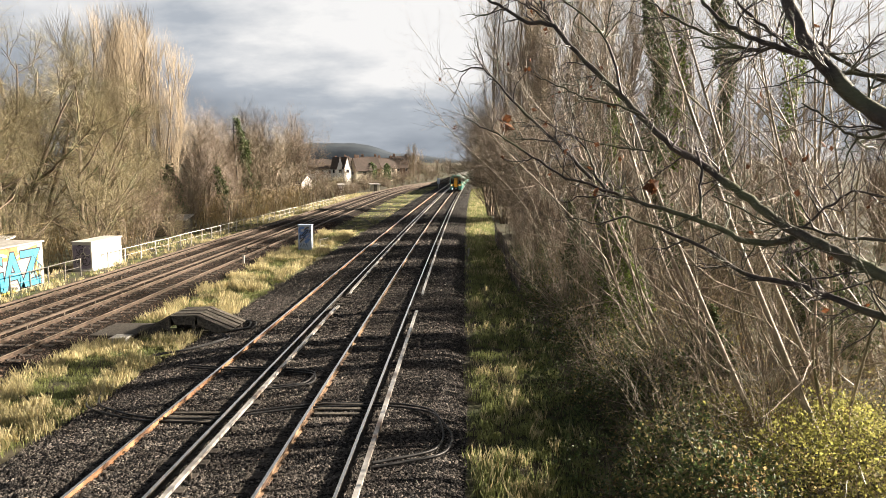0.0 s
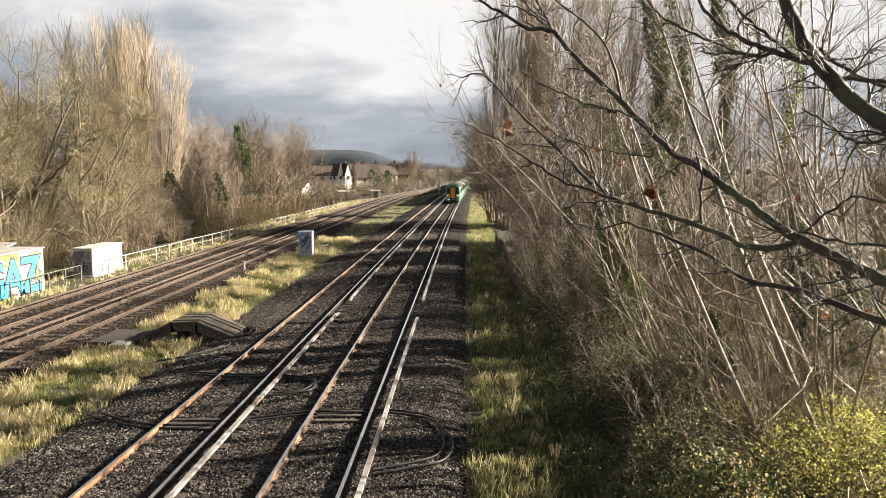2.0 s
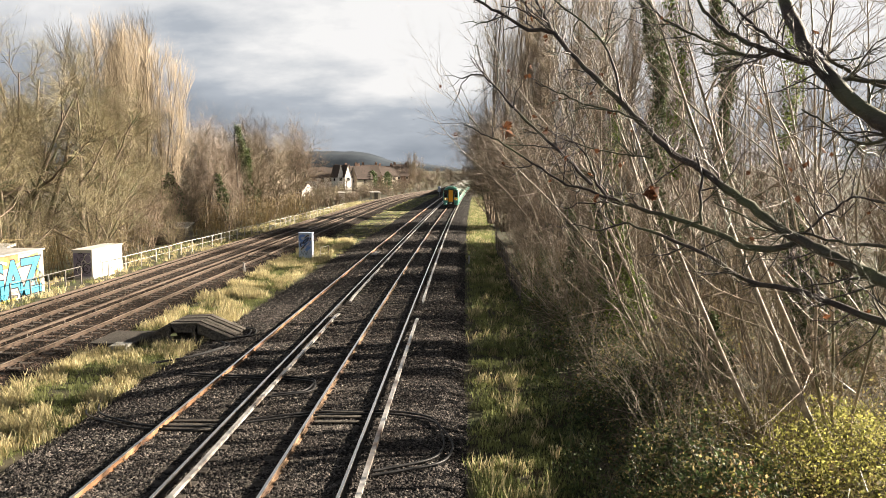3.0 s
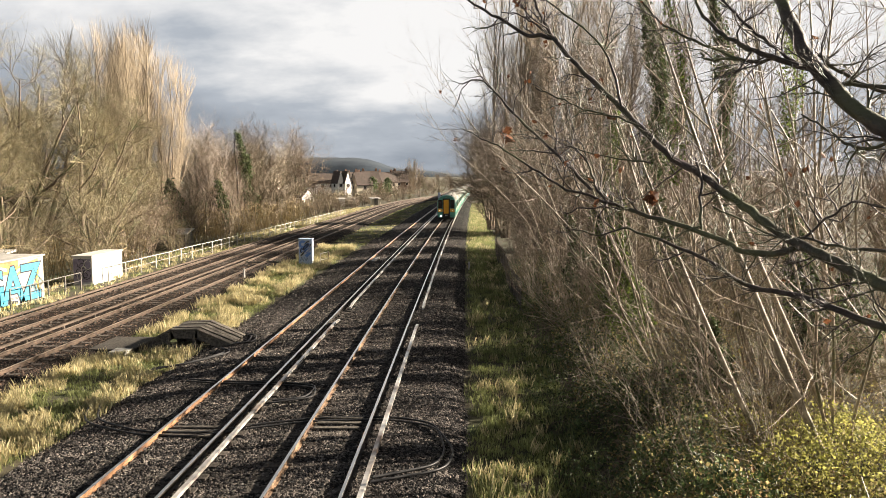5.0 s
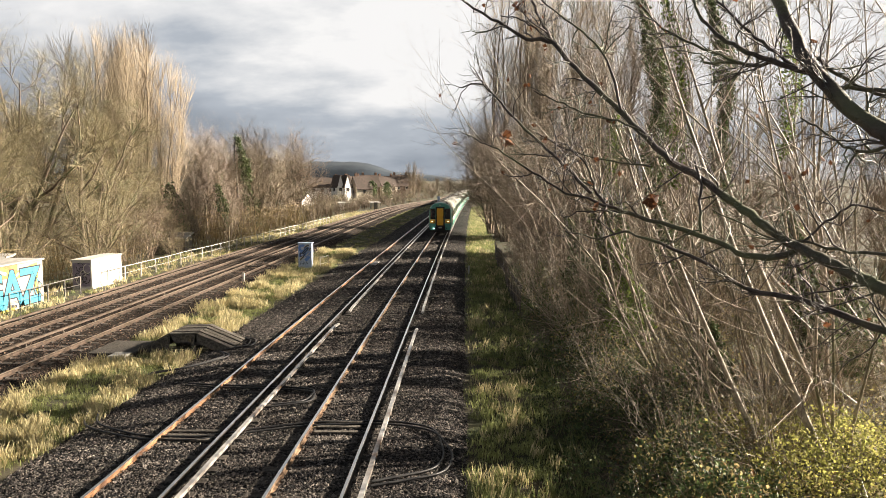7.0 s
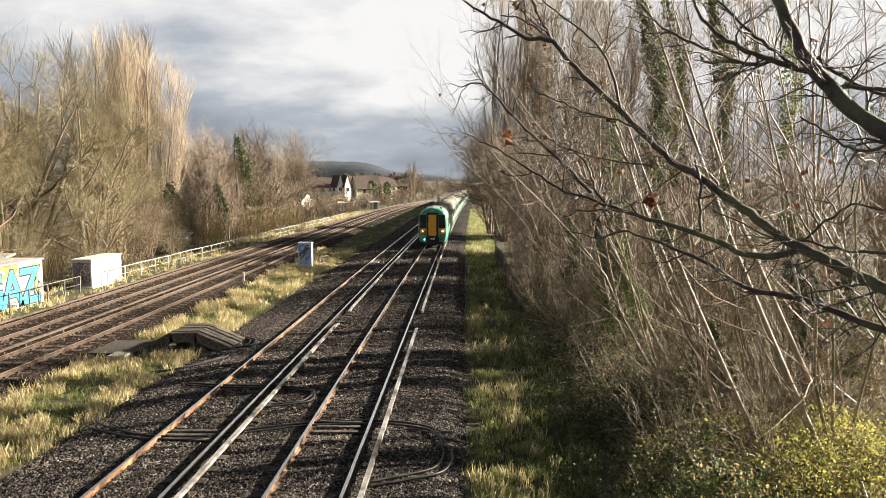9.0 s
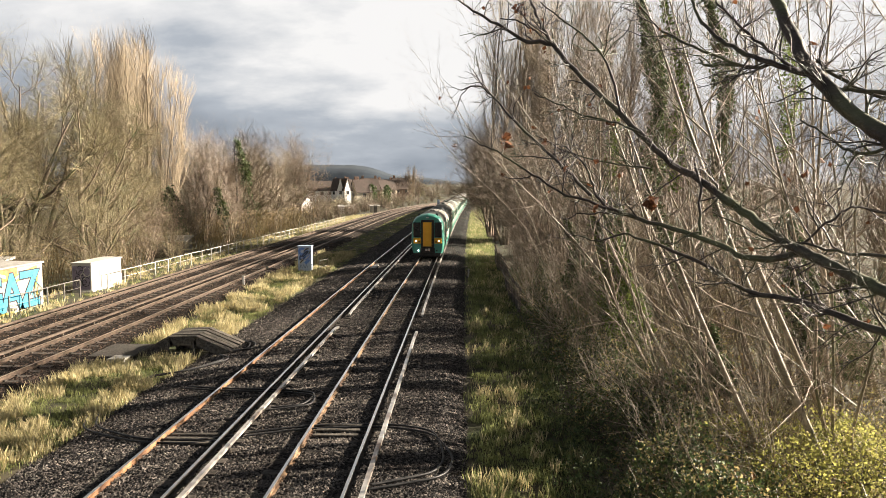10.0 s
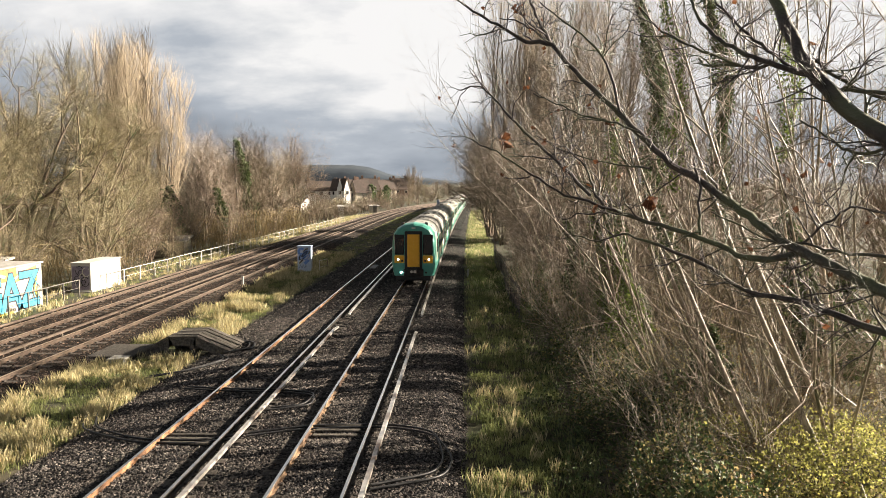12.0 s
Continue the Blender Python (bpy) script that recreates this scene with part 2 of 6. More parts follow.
def part(name, bm, mat, parent, label="", smooth=False, at=None):
    me = bm if isinstance(bm, bpy.types.Mesh) else from_bm(name, bm, mat)
    if smooth:
        me.polygons.foreach_set("use_smooth", np.ones(len(me.polygons), dtype=bool))
    ob = new(name, me)
    ob.parent = parent
    if at is not None:
        ob.matrix_basis = at
    if label:
        ob["label"] = label
    return ob


def thing(name, label, category, group="", at=None, kind=""):
    ob = tagged(new(name), label, category, group, kind)
    if at is not None:
        ob.matrix_basis = at
    return ob


def box_bm(x0, x1, y0, y1, z0, z1, bevel=0.0, bm=None):
    bm = bm or bmesh.new()
    r = bmesh.ops.create_cube(bm, size=1.0)
    vs = r["verts"]
    for v in vs:
        v.co = ((x0 + x1) / 2 + v.co.x * (x1 - x0), (y0 + y1) / 2 + v.co.y * (y1 - y0), (z0 + z1) / 2 + v.co.z * (z1 - z0))
    if bevel:
        es = list({e for v in vs for e in v.link_edges})
        bmesh.ops.bevel(bm, geom=es, offset=bevel, segments=1, affect="EDGES")
    return bm


def rod_bm(a, b, r, sides=8, bm=None, r2=None):
    bm = bm or bmesh.new()
    a, b = Vector(a), Vector(b)
    turn = (b - a).to_track_quat("Z", "Y").to_matrix().to_4x4()
    bmesh.ops.create_cone(bm, cap_ends=True, segments=sides, radius1=r, radius2=r if r2 is None else r2, depth=(b - a).length,
                          matrix=Matrix.Translation((a + b) / 2) @ turn)
    return bm


def sweep(points, radii, sides):
    """Tubes along many polylines at once: points (n, k, 3), radii (n, k). Vertices and quads."""
    n, k, _ = points.shape
    tan = np.gradient(points, axis=1)
    tan /= np.linalg.norm(tan, axis=2, keepdims=True) + 1e-9
    ref = np.where(np.abs(tan[:, :1, 2:3]) > 0.8, np.array([1.0, 0, 0]), np.array([0, 0, 1.0]))
    u = np.cross(tan, np.broadcast_to(ref, tan.shape))
    u /= np.linalg.norm(u, axis=2, keepdims=True) + 1e-9
    v = np.cross(tan, u)
    ang = np.arange(sides) * 2 * np.pi / sides
    ring = points[:, :, None, :] + radii[:, :, None, None] * (u[:, :, None, :] * np.cos(ang)[None, None, :, None] + v[:, :, None, :] * np.sin(ang)[None, None, :, None])
    verts = ring.reshape(-1, 3)
    base = (np.arange(n)[:, None, None] * k + np.arange(k - 1)[None, :, None]) * sides
    j = np.arange(sides)[None, None, :]
    j2 = (j + 1) % sides
    quads = np.stack([base + j, base + j2, base + sides + j2, base + sides + j], axis=-1).reshape(-1, 4)
    return verts, quads


def join(chunks):
    vs, fs, off = [], [], 0
    for v, f in chunks:
        vs.append(v); fs.append(f + off); off += len(v)
    return np.concatenate(vs), np.concatenate(fs)


# ---------- lie of the land ----------
def bend(y):
    """The tracks run nearly straight, swinging slowly to the right."""
    return 0.000075 * max(0.0, y - 30.0) ** 2


def rise(y):
    """The line climbs gently past 40 m."""
    d = max(0.0, y - 40.0)
    return 0.000022 * d * d if d < 200 else 0.88 + 0.0088 * (d - 200)


def spread(y):
    """The left-hand pair drifts away a little."""
    return -0.011 * min(max(0.0, y - 30.0), 110.0) + min(0.0011 * max(0.0, y - 160.0) ** 2, 8.5)


def right_x(y):
    return bend(y)


def left_x(y):
    return bend(y) + spread(y)


def along(start, end):
    out, y = [], start
    while y < end:
        out.append(y)
        y += 4.0 if y < 60 else 8.0
    return out + [end]


def ribbon(name, section, line, ys, mat, kind_smooth=False, lift=0.0):
    """Sweeps a cross-section [(x, z), ...] along the line of the tracks."""
    verts, faces = [], []
    k = len(section)
    for y in ys:
        verts += [(line(y) + x, y, rise(y) + z + lift) for x, z in section]
    for i in range(len(ys) - 1):
        for j in range(k - 1):
            a = i * k + j
            faces.append((a, a + 1, a + k + 1, a + k))
    return mesh_of(name, verts, faces, [mat], kind_smooth)


# ---------- ground ----------
def ground_height(x, y):
    """Rails at 0, the formation 0.35 lower, the left side falls away, the right side rises to the trees."""
    c = bend(y)
    h = rise(y) - 0.42
    x -= c
    if x > 2.5:
        h += min(x - 2.5, 6.0) * 0.06
    if x < -21.5:
        h -= min(-21.5 - x, 1.5) * 0.08 + min(max(0.0, -24.5 - x), 12.0) * 0.06
    h += 0.05 * noise.noise((x * 0.25, y * 0.25, 0)) + 0.04 * noise.noise((x * 1.3, y * 1.3, 5))
    return h


def make_ground():
    xs = sorted(set([-3000, -1200, -500, -250, -150, -100, -70] + [-52 + 2 * i for i in range(14)] + [-24 + 0.5 * i for i in range(61)] + [7 + 1.5 * i for i in range(18)] + [50, 80, 150, 300, 700, 1500, 3000]))
    ys = sorted(set([-400, -100, -30] + [-6 + 1.0 * i for i in range(70)] + [66 + 4 * i for i in range(30)] + [190 + 20 * i for i in range(12)] + [450, 600, 900, 1500, 2500, 4200]))
    verts = [(x, y, ground_height(x, y)) for y in ys for x in xs]
    nx = len(xs)
    faces = [(j * nx + i, j * nx + i + 1, (j + 1) * nx + i + 1, (j + 1) * nx + i) for j in range(len(ys) - 1) for i in range(nx - 1)]
    tagged(new("ground", mesh_of("ground", verts, faces, [M["soil"]], True)), "dark soil with moss and low weeds beside the railway", "ground", kind="structure")
    ys = along(-8, 460)
    sec = [(-10.5, -0.52), (-9.6, -0.30), (-8.4, -0.17), (-7.2, -0.13), (-6.6, -0.15), (-5.2, -0.20), (-4.4, -0.17), (-3.1, -0.15), (-1.6, -0.16), (-0.6, -0.22), (0.3, -0.50)]
    tagged(new("ballast_bed", ribbon("ballast_bed", sec, right_x, ys, M["ballast"])), "dark grey crushed-stone ballast bed under the near tracks", "ballast", kind="structure")
    sec = [(-21.2, -0.55), (-20.6, -0.17), (-19.2, -0.15), (-17.5, -0.19), (-15.7, -0.15), (-14.3, -0.17), (-13.2, -0.50)]
    tagged(new("ballast_bed", ribbon("ballast_bed", sec, left_x, ys, M["ballast_brown"])), "brown-stained ballast bed under the far tracks", "ballast", kind="structure")


make_ground()

# ---------- tracks ----------
GAUGE = 1.505
RIGHT_TRACKS = (-3.13, -6.65)
LEFT_TRACKS = (-15.59, -19.09)
HEAD = [(-0.036, -0.035), (-0.036, -0.006), (-0.028, 0.0), (0.028, 0.0), (0.036, -0.006), (0.036, -0.035)]
WEB = [(0.036, -0.035), (0.010, -0.05), (0.010, -0.125), (0.07, -0.145), (0.07, -0.158), (-0.07, -0.158), (-0.07, -0.145), (-0.010, -0.125), (-0.010, -0.05), (-0.036, -0.035)]


def rail_mesh(name, x, line, ys, scale=1.0, side="rail_side", top="rail_top"):
    sec = [(x + a * scale, b * scale) for a, b in HEAD + WEB[1:]]
    verts, faces, idx = [], [], []
    k = len(sec)
    for y in ys:
        verts += [(line(y) + a, y, rise(y) + b) for a, b in sec]
    for i in range(len(ys) - 1):
        for j in range(k - 1):
            a = i * k + j
            faces.append((a, a + k, a + k + 1, a + 1))
            idx.append(1 if 1 <= j <= 3 else 0)
    for s in (0, (len(ys) - 1) * k):
        faces.append(tuple(range(s, s + k))); idx.append(0)
    return mesh_of(name, verts, faces, [M[side], M[top]], False, idx)


def make_track(cx, line, label, reach, side="rail_side", top="rail_top", unlit_side=""):
    tr = thing("railway_track", label, "railway track", "railway tracks")
    ys = along(-6, 460)
    # the right-hand rail can take a side colour that stands for shade
    for s in (-0.5, 0.5):
        part("rail", rail_mesh("rail", cx + s * GAUGE, line, ys, 1.0, unlit_side if unlit_side and s > 0 else side, top), None, tr, "steel rail with sides coloured dark as unlit and a bright worn head" if unlit_side and s > 0 else "rusty steel rail with a worn head")
    # sleepers with their rail clips
    bm = bmesh.new()
    box_bm(-1.25, 1.25, -0.13, 0.13, -0.30, -0.155, 0.0, bm)
    for s in (-0.5, 0.5):
        for d in (-0.1, 0.1):
            box_bm(s * GAUGE + d - 0.035, s * GAUGE + d + 0.035, -0.06, 0.06, -0.156, -0.115, 0.0, bm)
    me = from_bm("sleeper", bm, M["sleeper"])
    y = 8.0
    while y < reach:
        ob = new("sleeper", me)
        ob.parent = tr
        ob.matrix_basis = pose(cx + line(y), y, rise(y) + random.uniform(-0.006, 0.006), 0, 0, random.uniform(-0.7, 0.7))
        y += 0.65
    return tr


make_track(RIGHT_TRACKS[0], right_x, "straight ballasted track with concrete sleepers used by the train", 110, "rail_side_tan", "rail_top", "rail_side_black")
make_track(RIGHT_TRACKS[1], right_x, "straight ballasted track with rusty rails beside grass strip", 110, "rail_side", "rail_top", "rail_side_black")
make_track(LEFT_TRACKS[0], left_x, "brown-rusted track beyond the grass strip", 150, "rail_side_dark", "rail_top_dull")
make_track(LEFT_TRACKS[1], left_x, "brown-rusted outer track beside the white fence", 150, "rail_side_dark", "rail_top_dull")


def make_conductor(x, line, y0, y1, label, steel="conductor"):
    c = thing("conductor_rail", label, "conductor rail", "conductor rails")
    ys = [y0, y0 + 0.9] + [v for v in along(y0 + 3, y1 - 3)] + [y1 - 0.9, y1]
    sec = [(-0.055, -0.07), (-0.05, 0.0), (0.05, 0.0), (0.055, -0.07), (0.02, -0.075), (0.02, -0.10), (-0.02, -0.10), (-0.02, -0.075), (-0.055, -0.07)]
    verts, faces = [], []
    k = len(sec)
    for y in ys:
        drop = -0.07 if y in (y0, y1) else 0.0
        verts += [(line(y) + x + a, y, rise(y) + b + 0.075 + drop) for a, b in sec]
    for i in range(len(ys) - 1):
        for j in range(k - 1):
            a = i * k + j
            faces.append((a, a + k, a + k + 1, a + 1))
    faces += [tuple(range(k - 1)), tuple(range((len(ys) - 1) * k, len(ys) * k - 1))]
    part("rail", mesh_of("conductor", verts, faces, [M[steel]]), None, c)
    bm = bmesh.new()
    rod_bm((0, 0, -0.16), (0, 0, -0.025), 0.055, 8, bm, 0.035)
    me = from_bm("insulator", bm, M["insulator"])
    y = y0 + 1.5
    while y < min(y1, 130):
        ob = new("insulator", me)
        ob.parent = c
        ob.matrix_basis = pose(line(y) + x, y, rise(y))
        y += 2.6
    return c


make_conductor(-1.98, right_x, -6, 30.0, "steel conductor rail on white insulators, near length")
make_conductor(-1.98, right_x, 34.0, 420, "steel conductor rail on white insulators, far length")
make_conductor(-5.49, right_x, -6, 31.0, "steel conductor rail between tracks, near length")
make_conductor(-5.49, right_x, 34.0, 420, "steel conductor rail between tracks, far length")
make_conductor(-16.8, left_x, -6, 420, "brown conductor rail between the far tracks", "conductor_brown")
make_conductor(-20.2, left_x, -6, 420, "brown conductor rail beside the white fence", "conductor_brown")


# ---------- trees ----------
def grow(rng, parents, radii, count, ulo, uhi, angle, length, up, wobble, knots, rad, spread_dir=None):
    """Children along parent polylines: (n, k, 3) -> (n * count, knots, 3) with their radii."""
    n, k, _ = parents.shape
    idx = np.repeat(np.arange(n), count)
    u = rng.uniform(ulo, uhi, len(idx))
    f = u * (k - 1)
    i0 = np.minimum(f.astype(int), k - 2)
    w = (f - i0)[:, None]
    base = parents[idx, i0] * (1 - w) + parents[idx, i0 + 1] * w
    tan = parents[idx, i0 + 1] - parents[idx, i0]
    tan /= np.linalg.norm(tan, axis=1, keepdims=True) + 1e-9
    pr = radii[idx, i0] * (1 - w[:, 0]) + radii[idx, i0 + 1] * w[:, 0]
    rnd = rng.normal(size=(len(idx), 3))
    side = rnd - (rnd * tan).sum(1, keepdims=True) * tan
    if spread_dir is not None:
        side += np.asarray(spread_dir)[None, :]
    side /= np.linalg.norm(side, axis=1, keepdims=True) + 1e-9
    a = np.radians(angle) * rng.uniform(0.7, 1.3, len(idx))[:, None]
    d = np.cos(a) * tan + np.sin(a) * side
    ln = length * rng.uniform(0.6, 1.2, len(idx)) * (1.15 - 0.6 * u)
    step = (ln / (knots - 1))[:, None]
    pts = [base]
    for j in range(knots - 1):
        d = d + np.array([0, 0, up]) / knots + rng.normal(size=d.shape) * wobble
        d /= np.linalg.norm(d, axis=1, keepdims=True) + 1e-9
        pts.append(pts[-1] + d * step)
    pts = np.stack(pts, axis=1)
    r0 = np.minimum(pr * 0.75, rad * rng.uniform(0.7, 1.2, len(idx)))
    taper = np.linspace(1.0, 0.25, knots)[None, :]
    return pts, r0[:, None] * taper


def trunk_line(rng, height, lean, radius, knots=9, wobble=0.05, tip=0.12):
    d = np.array([lean[0], lean[1], 1.0])
    d /= np.linalg.norm(d)
    pts, rr = [np.array([0.0, 0.0, -0.5])], []
    for j in range(knots - 1):
        d = d + rng.normal(size=3) * wobble + np.array([0, 0, 0.04])
        d /= np.linalg.norm(d)
        pts.append(pts[-1] + d * height / (knots - 1))
    rr = radius * (1 - (1 - tip) * np.linspace(0, 1, knots) ** 0.8)
    rr[0] *= 1.35
    return np.array(pts)[None], rr[None]


def tree_meshes(seed, height, radius, lean=(0, 0), stems=1, stem_spread=0.0, levels=(), wood="bark", twigs="twig", split=1, wobble=0.05, sides=7, foot=1.2):
    """levels: (count, ulo, uhi, angle, length, up, wobble, knots, radius, sides). The first `split` levels join the trunk's mesh, the rest make the crown."""
    rng = np.random.default_rng(seed)
    pts, rad = [], []
    for s in range(stems):
        a = rng.uniform(0, 2 * np.pi)
        k = rng.uniform(0.3, 1) * stem_spread
        p, r = trunk_line(rng, height * rng.uniform(0.86, 1.0), (lean[0] + k * np.cos(a), lean[1] + k * np.sin(a)), radius * rng.uniform(0.65, 1.0), wobble=wobble)
        p = p + np.array([np.cos(a), np.sin(a), 0]) * k * foot
        pts.append(p); rad.append(r)
    pts, rad = np.concatenate(pts), np.concatenate(rad)
    woody, crown = [sweep(pts, rad, sides)], []
    for i, (count, ulo, uhi, angle, length, up, wob, knots, rr, sd) in enumerate(levels):
        pts, rad = grow(rng, pts, rad, count, ulo, uhi, angle, length, up, wob, knots, rr)
        (woody if i < split else crown).append(sweep(pts, rad, sd))
    a = big_mesh("trunk", *join(woody), M[wood], True)
    b = big_mesh("crown", *join(crown), M[twigs], False) if crown else None
    tris = sum(len(f) for _, f in woody + crown) * 2
    return a, b, tris


def place_tree(meshes, name, label, category, group, m):
    t = thing(name, label, category, group, m)
    part("trunk", meshes[0], None, t)
    if meshes[1]:
        part("crown", meshes[1], None, t, "bare twigs")
    return t


def leaf_cloud(rng, centres, size, spread_r):
    """Small quads scattered round centres: ivy, bramble."""
    n = len(centres)
    c = centres + rng.normal(size=(n, 3)) * spread_r
    u = rng.normal(size=(n, 3)); u /= np.linalg.norm(u, axis=1, keepdims=True)
    r = rng.normal(size=(n, 3)); v = np.cross(u, r); v /= np.linalg.norm(v, axis=1, keepdims=True)
    s = size * rng.uniform(0.6, 1.3, n)[:, None]
    fold = np.cross(u, v) * s * 0.25
    vs = np.stack([c - u * s, c - v * s * 0.7 + fold, c + u * s, c + v * s * 0.7 + fold], axis=1).reshape(-1, 3)
    return vs, np.arange(n * 4).reshape(-1, 4)


POPLAR = [tree_meshes(10 + i, 26, 0.24, (0, 0), 7, 0.07, [
    (16, 0.03, 0.90, 19, 6.8, 1.0, 0.05, 4, 0.05, 3), (9, 0.1, 1.0, 20, 3.3, 0.8, 0.06, 3, 0.026, 3), (4, 0.1, 1.0, 22, 2.2, 0.6, 0.06, 2, 0.024, 3)],
    "bark_gold", "twig_gold", 1, foot=20.0) for i in range(2)]
BROAD = [tree_meshes(20 + i, 13, 0.36, (0, 0), 4, 0.34, [
    (8, 0.15, 1.0, 48, 5.6, 0.45, 0.15, 7, 0.11, 5), (9, 0.12, 1.0, 46, 2.8, 0.25, 0.18, 5, 0.042, 3), (9, 0.12, 1.0, 48, 1.5, 0.0, 0.18, 2, 0.021, 3), (2, 0.2, 1.0, 45, 1.0, -0.05, 0.1, 2, 0.018, 3)],
    "bark", "twig_green", 2, 0.07) for i in range(2)]
ROUND = [tree_meshes(25 + i, 10.5, 0.17, (0, 0), 6, 0.26, [
    (9, 0.08, 1.0, 40, 5.0, 0.40, 0.12, 5, 0.06, 4), (9, 0.1, 1.0, 42, 2.6, 0.2, 0.14, 3, 0.028, 3), (10, 0.1, 1.0, 44, 1.55, 0.1, 0.12, 2, 0.026, 3)],
    "bark", "twig_tan" if i else "twig", 1, 0.08, 6) for i in range(2)]
SCRUB = [tree_meshes(30 + i, 9, 0.13, (0, 0), 7, 0.26, [
    (9, 0.1, 1.0, 33, 3.8, 0.5, 0.10, 4, 0.05, 3), (8, 0.1, 1.0, 38, 1.9, 0.3, 0.12, 3, 0.024, 3), (3, 0.15, 1.0, 40, 1.1, 0.2, 0.1, 2, 0.017, 3)],
    "bark", "twig_red" if i else "twig", 1, 0.08, 6) for i in range(2)]
SAPLING = [tree_meshes(40 + i, 15, 0.062, (-0.26, 0.0), 3, 0.22, [
    (15, 0.10, 1.0, 46, 3.2, 0.35, 0.13, 6, 0.018, 4), (7, 0.1, 1.0, 44, 1.6, 0.25, 0.15, 3, 0.011, 3), (4, 0.15, 1.0, 45, 0.8, 0.1, 0.14, 2, 0.0085, 3)],
    "bark_pale", "twig", 1, 0.125, 8) for i in range(3)]
THICKET = [tree_meshes(50 + i, 4.5, 0.032, (-0.45, -0.05), 11, 0.45, [
    (7, 0.1, 1.0, 34, 2.1, -0.05, 0.10, 4, 0.014, 3), (5, 0.1, 1.0, 35, 0.9, 0.1, 0.12, 3, 0.007, 3), (3, 0.2, 1.0, 38, 0.45, 0.0, 0.1, 2, 0.005, 3)],
    "bark_pale", "twig_red" if i else "twig", 1, 0.08, 5) for i in range(2)]
TANGLE = [tree_meshes(55 + i, 4.5, 0.05, (0.1, -0.1), 10, 0.5, [
    (7, 0.1, 1.0, 40, 2.4, -0.3, 0.14, 4, 0.022, 3), (6, 0.1, 1.0, 40, 1.3, -0.4, 0.16, 3, 0.014, 3), (1, 0.2, 1.0, 38, 0.8, -0.2, 0.1, 2, 0.012, 3)],
    "bark", "twig_gold" if i else "twig_green", 1, 0.10, 4) for i in range(2)]


def plant(meshes, name, label, category, group, spots):
    """spots: x, y, scale, turn. Copies share their meshes."""
    firsts = {}
    for i, (x, y, s, turn) in enumerate(spots):
        k = i % len(meshes)
        m = pose(x, y, ground_height(x, y), 0, 0, turn)
        if k not in firsts:
            firsts[k] = place_tree(meshes[k], name, label, category, group, m)
            firsts[k].scale = (s, s, s)
        else:
            c = copy_thing(firsts[k], m)
            c.scale = (s, s, s)


plant(POPLAR, "poplar_tree", "tall narrow bare poplar with golden upright twigs", "tree", "poplars beyond the fence",
      [(-40.4, 82, 0.96, 10), (-37.4, 84, 1.0, 120), (-41.4, 88, 0.96, 70), (-34.4, 82, 0.86, 300), (-39.2, 80, 0.95, 60), (-36.0, 79, 0.9, 170)])
plant(BROAD, "broad_tree", "spreading bare tree with lichened tangled branches", "tree", "bare trees beyond the fence",
      [(-34.8, 55, 1.3, 30), (-30.2, 56, 1.1, 150), (-38.2, 61, 1.45, 260), (-33.2, 51, 1.0, 330), (-27.0, 52, 0.55, 80), (-31, 47, 0.75, 10), (-31.0, 64, 0.85, 190)])
plant(ROUND, "round_tree", "bare tree with a dense rounded crown of fine twigs", "tree", "round-crowned trees beyond the fence",
      [(-29.6, 124, 1.38, 40), (-31.2, 103, 1.22, 130), (-34.2, 114, 1.42, 250), (-35.5, 97, 1.25, 10), (-33.0, 90, 1.1, 300), (-30.2, 113, 1.25, 170), (-37.5, 104, 1.35, 60)])
plant(SCRUB, "scrub_tree", "bare scrubby tree of many thin stems", "tree", "scrub beyond the fence",
      [(-30.5, 79, 0.8, 0), (-29.0, 88, 0.75, 50), (-29.0, 98, 0.85, 100), (-28.5, 136, 0.75, 230), (-28, 146, 0.7, 20),
       (-27.5, 62, 0.55, 80), (-28.5, 69, 0.7, 20)])
plant(TANGLE, "tangled_bush", "dense tangle of drooping bare yellowish stems", "bush", "bushes beyond the fence",
      [(-27.0, 43, 0.9, 0), (-28.0, 53, 1.1, 300), (-30.5, 46, 1.2, 60), (-27.6, 60, 1.1, 240), (-33, 50, 1.5, 120), (-29.5, 75, 1.5, 180), (-26.2, 49.5, 0.7, 20), (-32, 68, 1.6, 90), (-36, 50, 1.6, 75), (-33.5, 77, 1.4, 210),
       (-37.0, 79, 2.0, 200), (-34.0, 77.5, 1.6, 15), (-40.5, 78, 2.1, 100), (-35.5, 60, 1.6, 40), (-26.8, 66, 0.8, 330), (-27.2, 84, 1.0, 30), (-27.5, 93, 0.8, 160), (-27.5, 104, 0.9, 20), (-27.5, 116, 1.0, 250), (-27.0, 128, 1.0, 110)])
CROOKED = [tree_meshes(71, 13.5, 0.28, (0, 0), 1, 0.0, [(6, 0.72, 1.0, 72, 4.2, -0.35, 0.22, 8, 0.10, 6), (3, 0.3, 1.0, 45, 1.2, 0.2, 0.2, 4, 0.045, 4)], "bark_dark", "bark_dark", 1, 0.08)]
plant(CROOKED, "dead_tree", "crooked dark dead tree rising over the scrub", "tree", "", [(-31.4, 99, 1.12, 200)])
plant(POPLAR, "poplar_tree", "tall bare poplar with dense upright twigs beside the line", "tree", "poplars beside the near track",
      [(5.2, 88, 1.18, 40), (7.6, 84, 1.12, 300), (9.4, 90, 1.2, 150), (13.6, 87, 1.2, 260), (19.5, 94, 1.15, 20), (26.0, 92, 1.1, 110)])
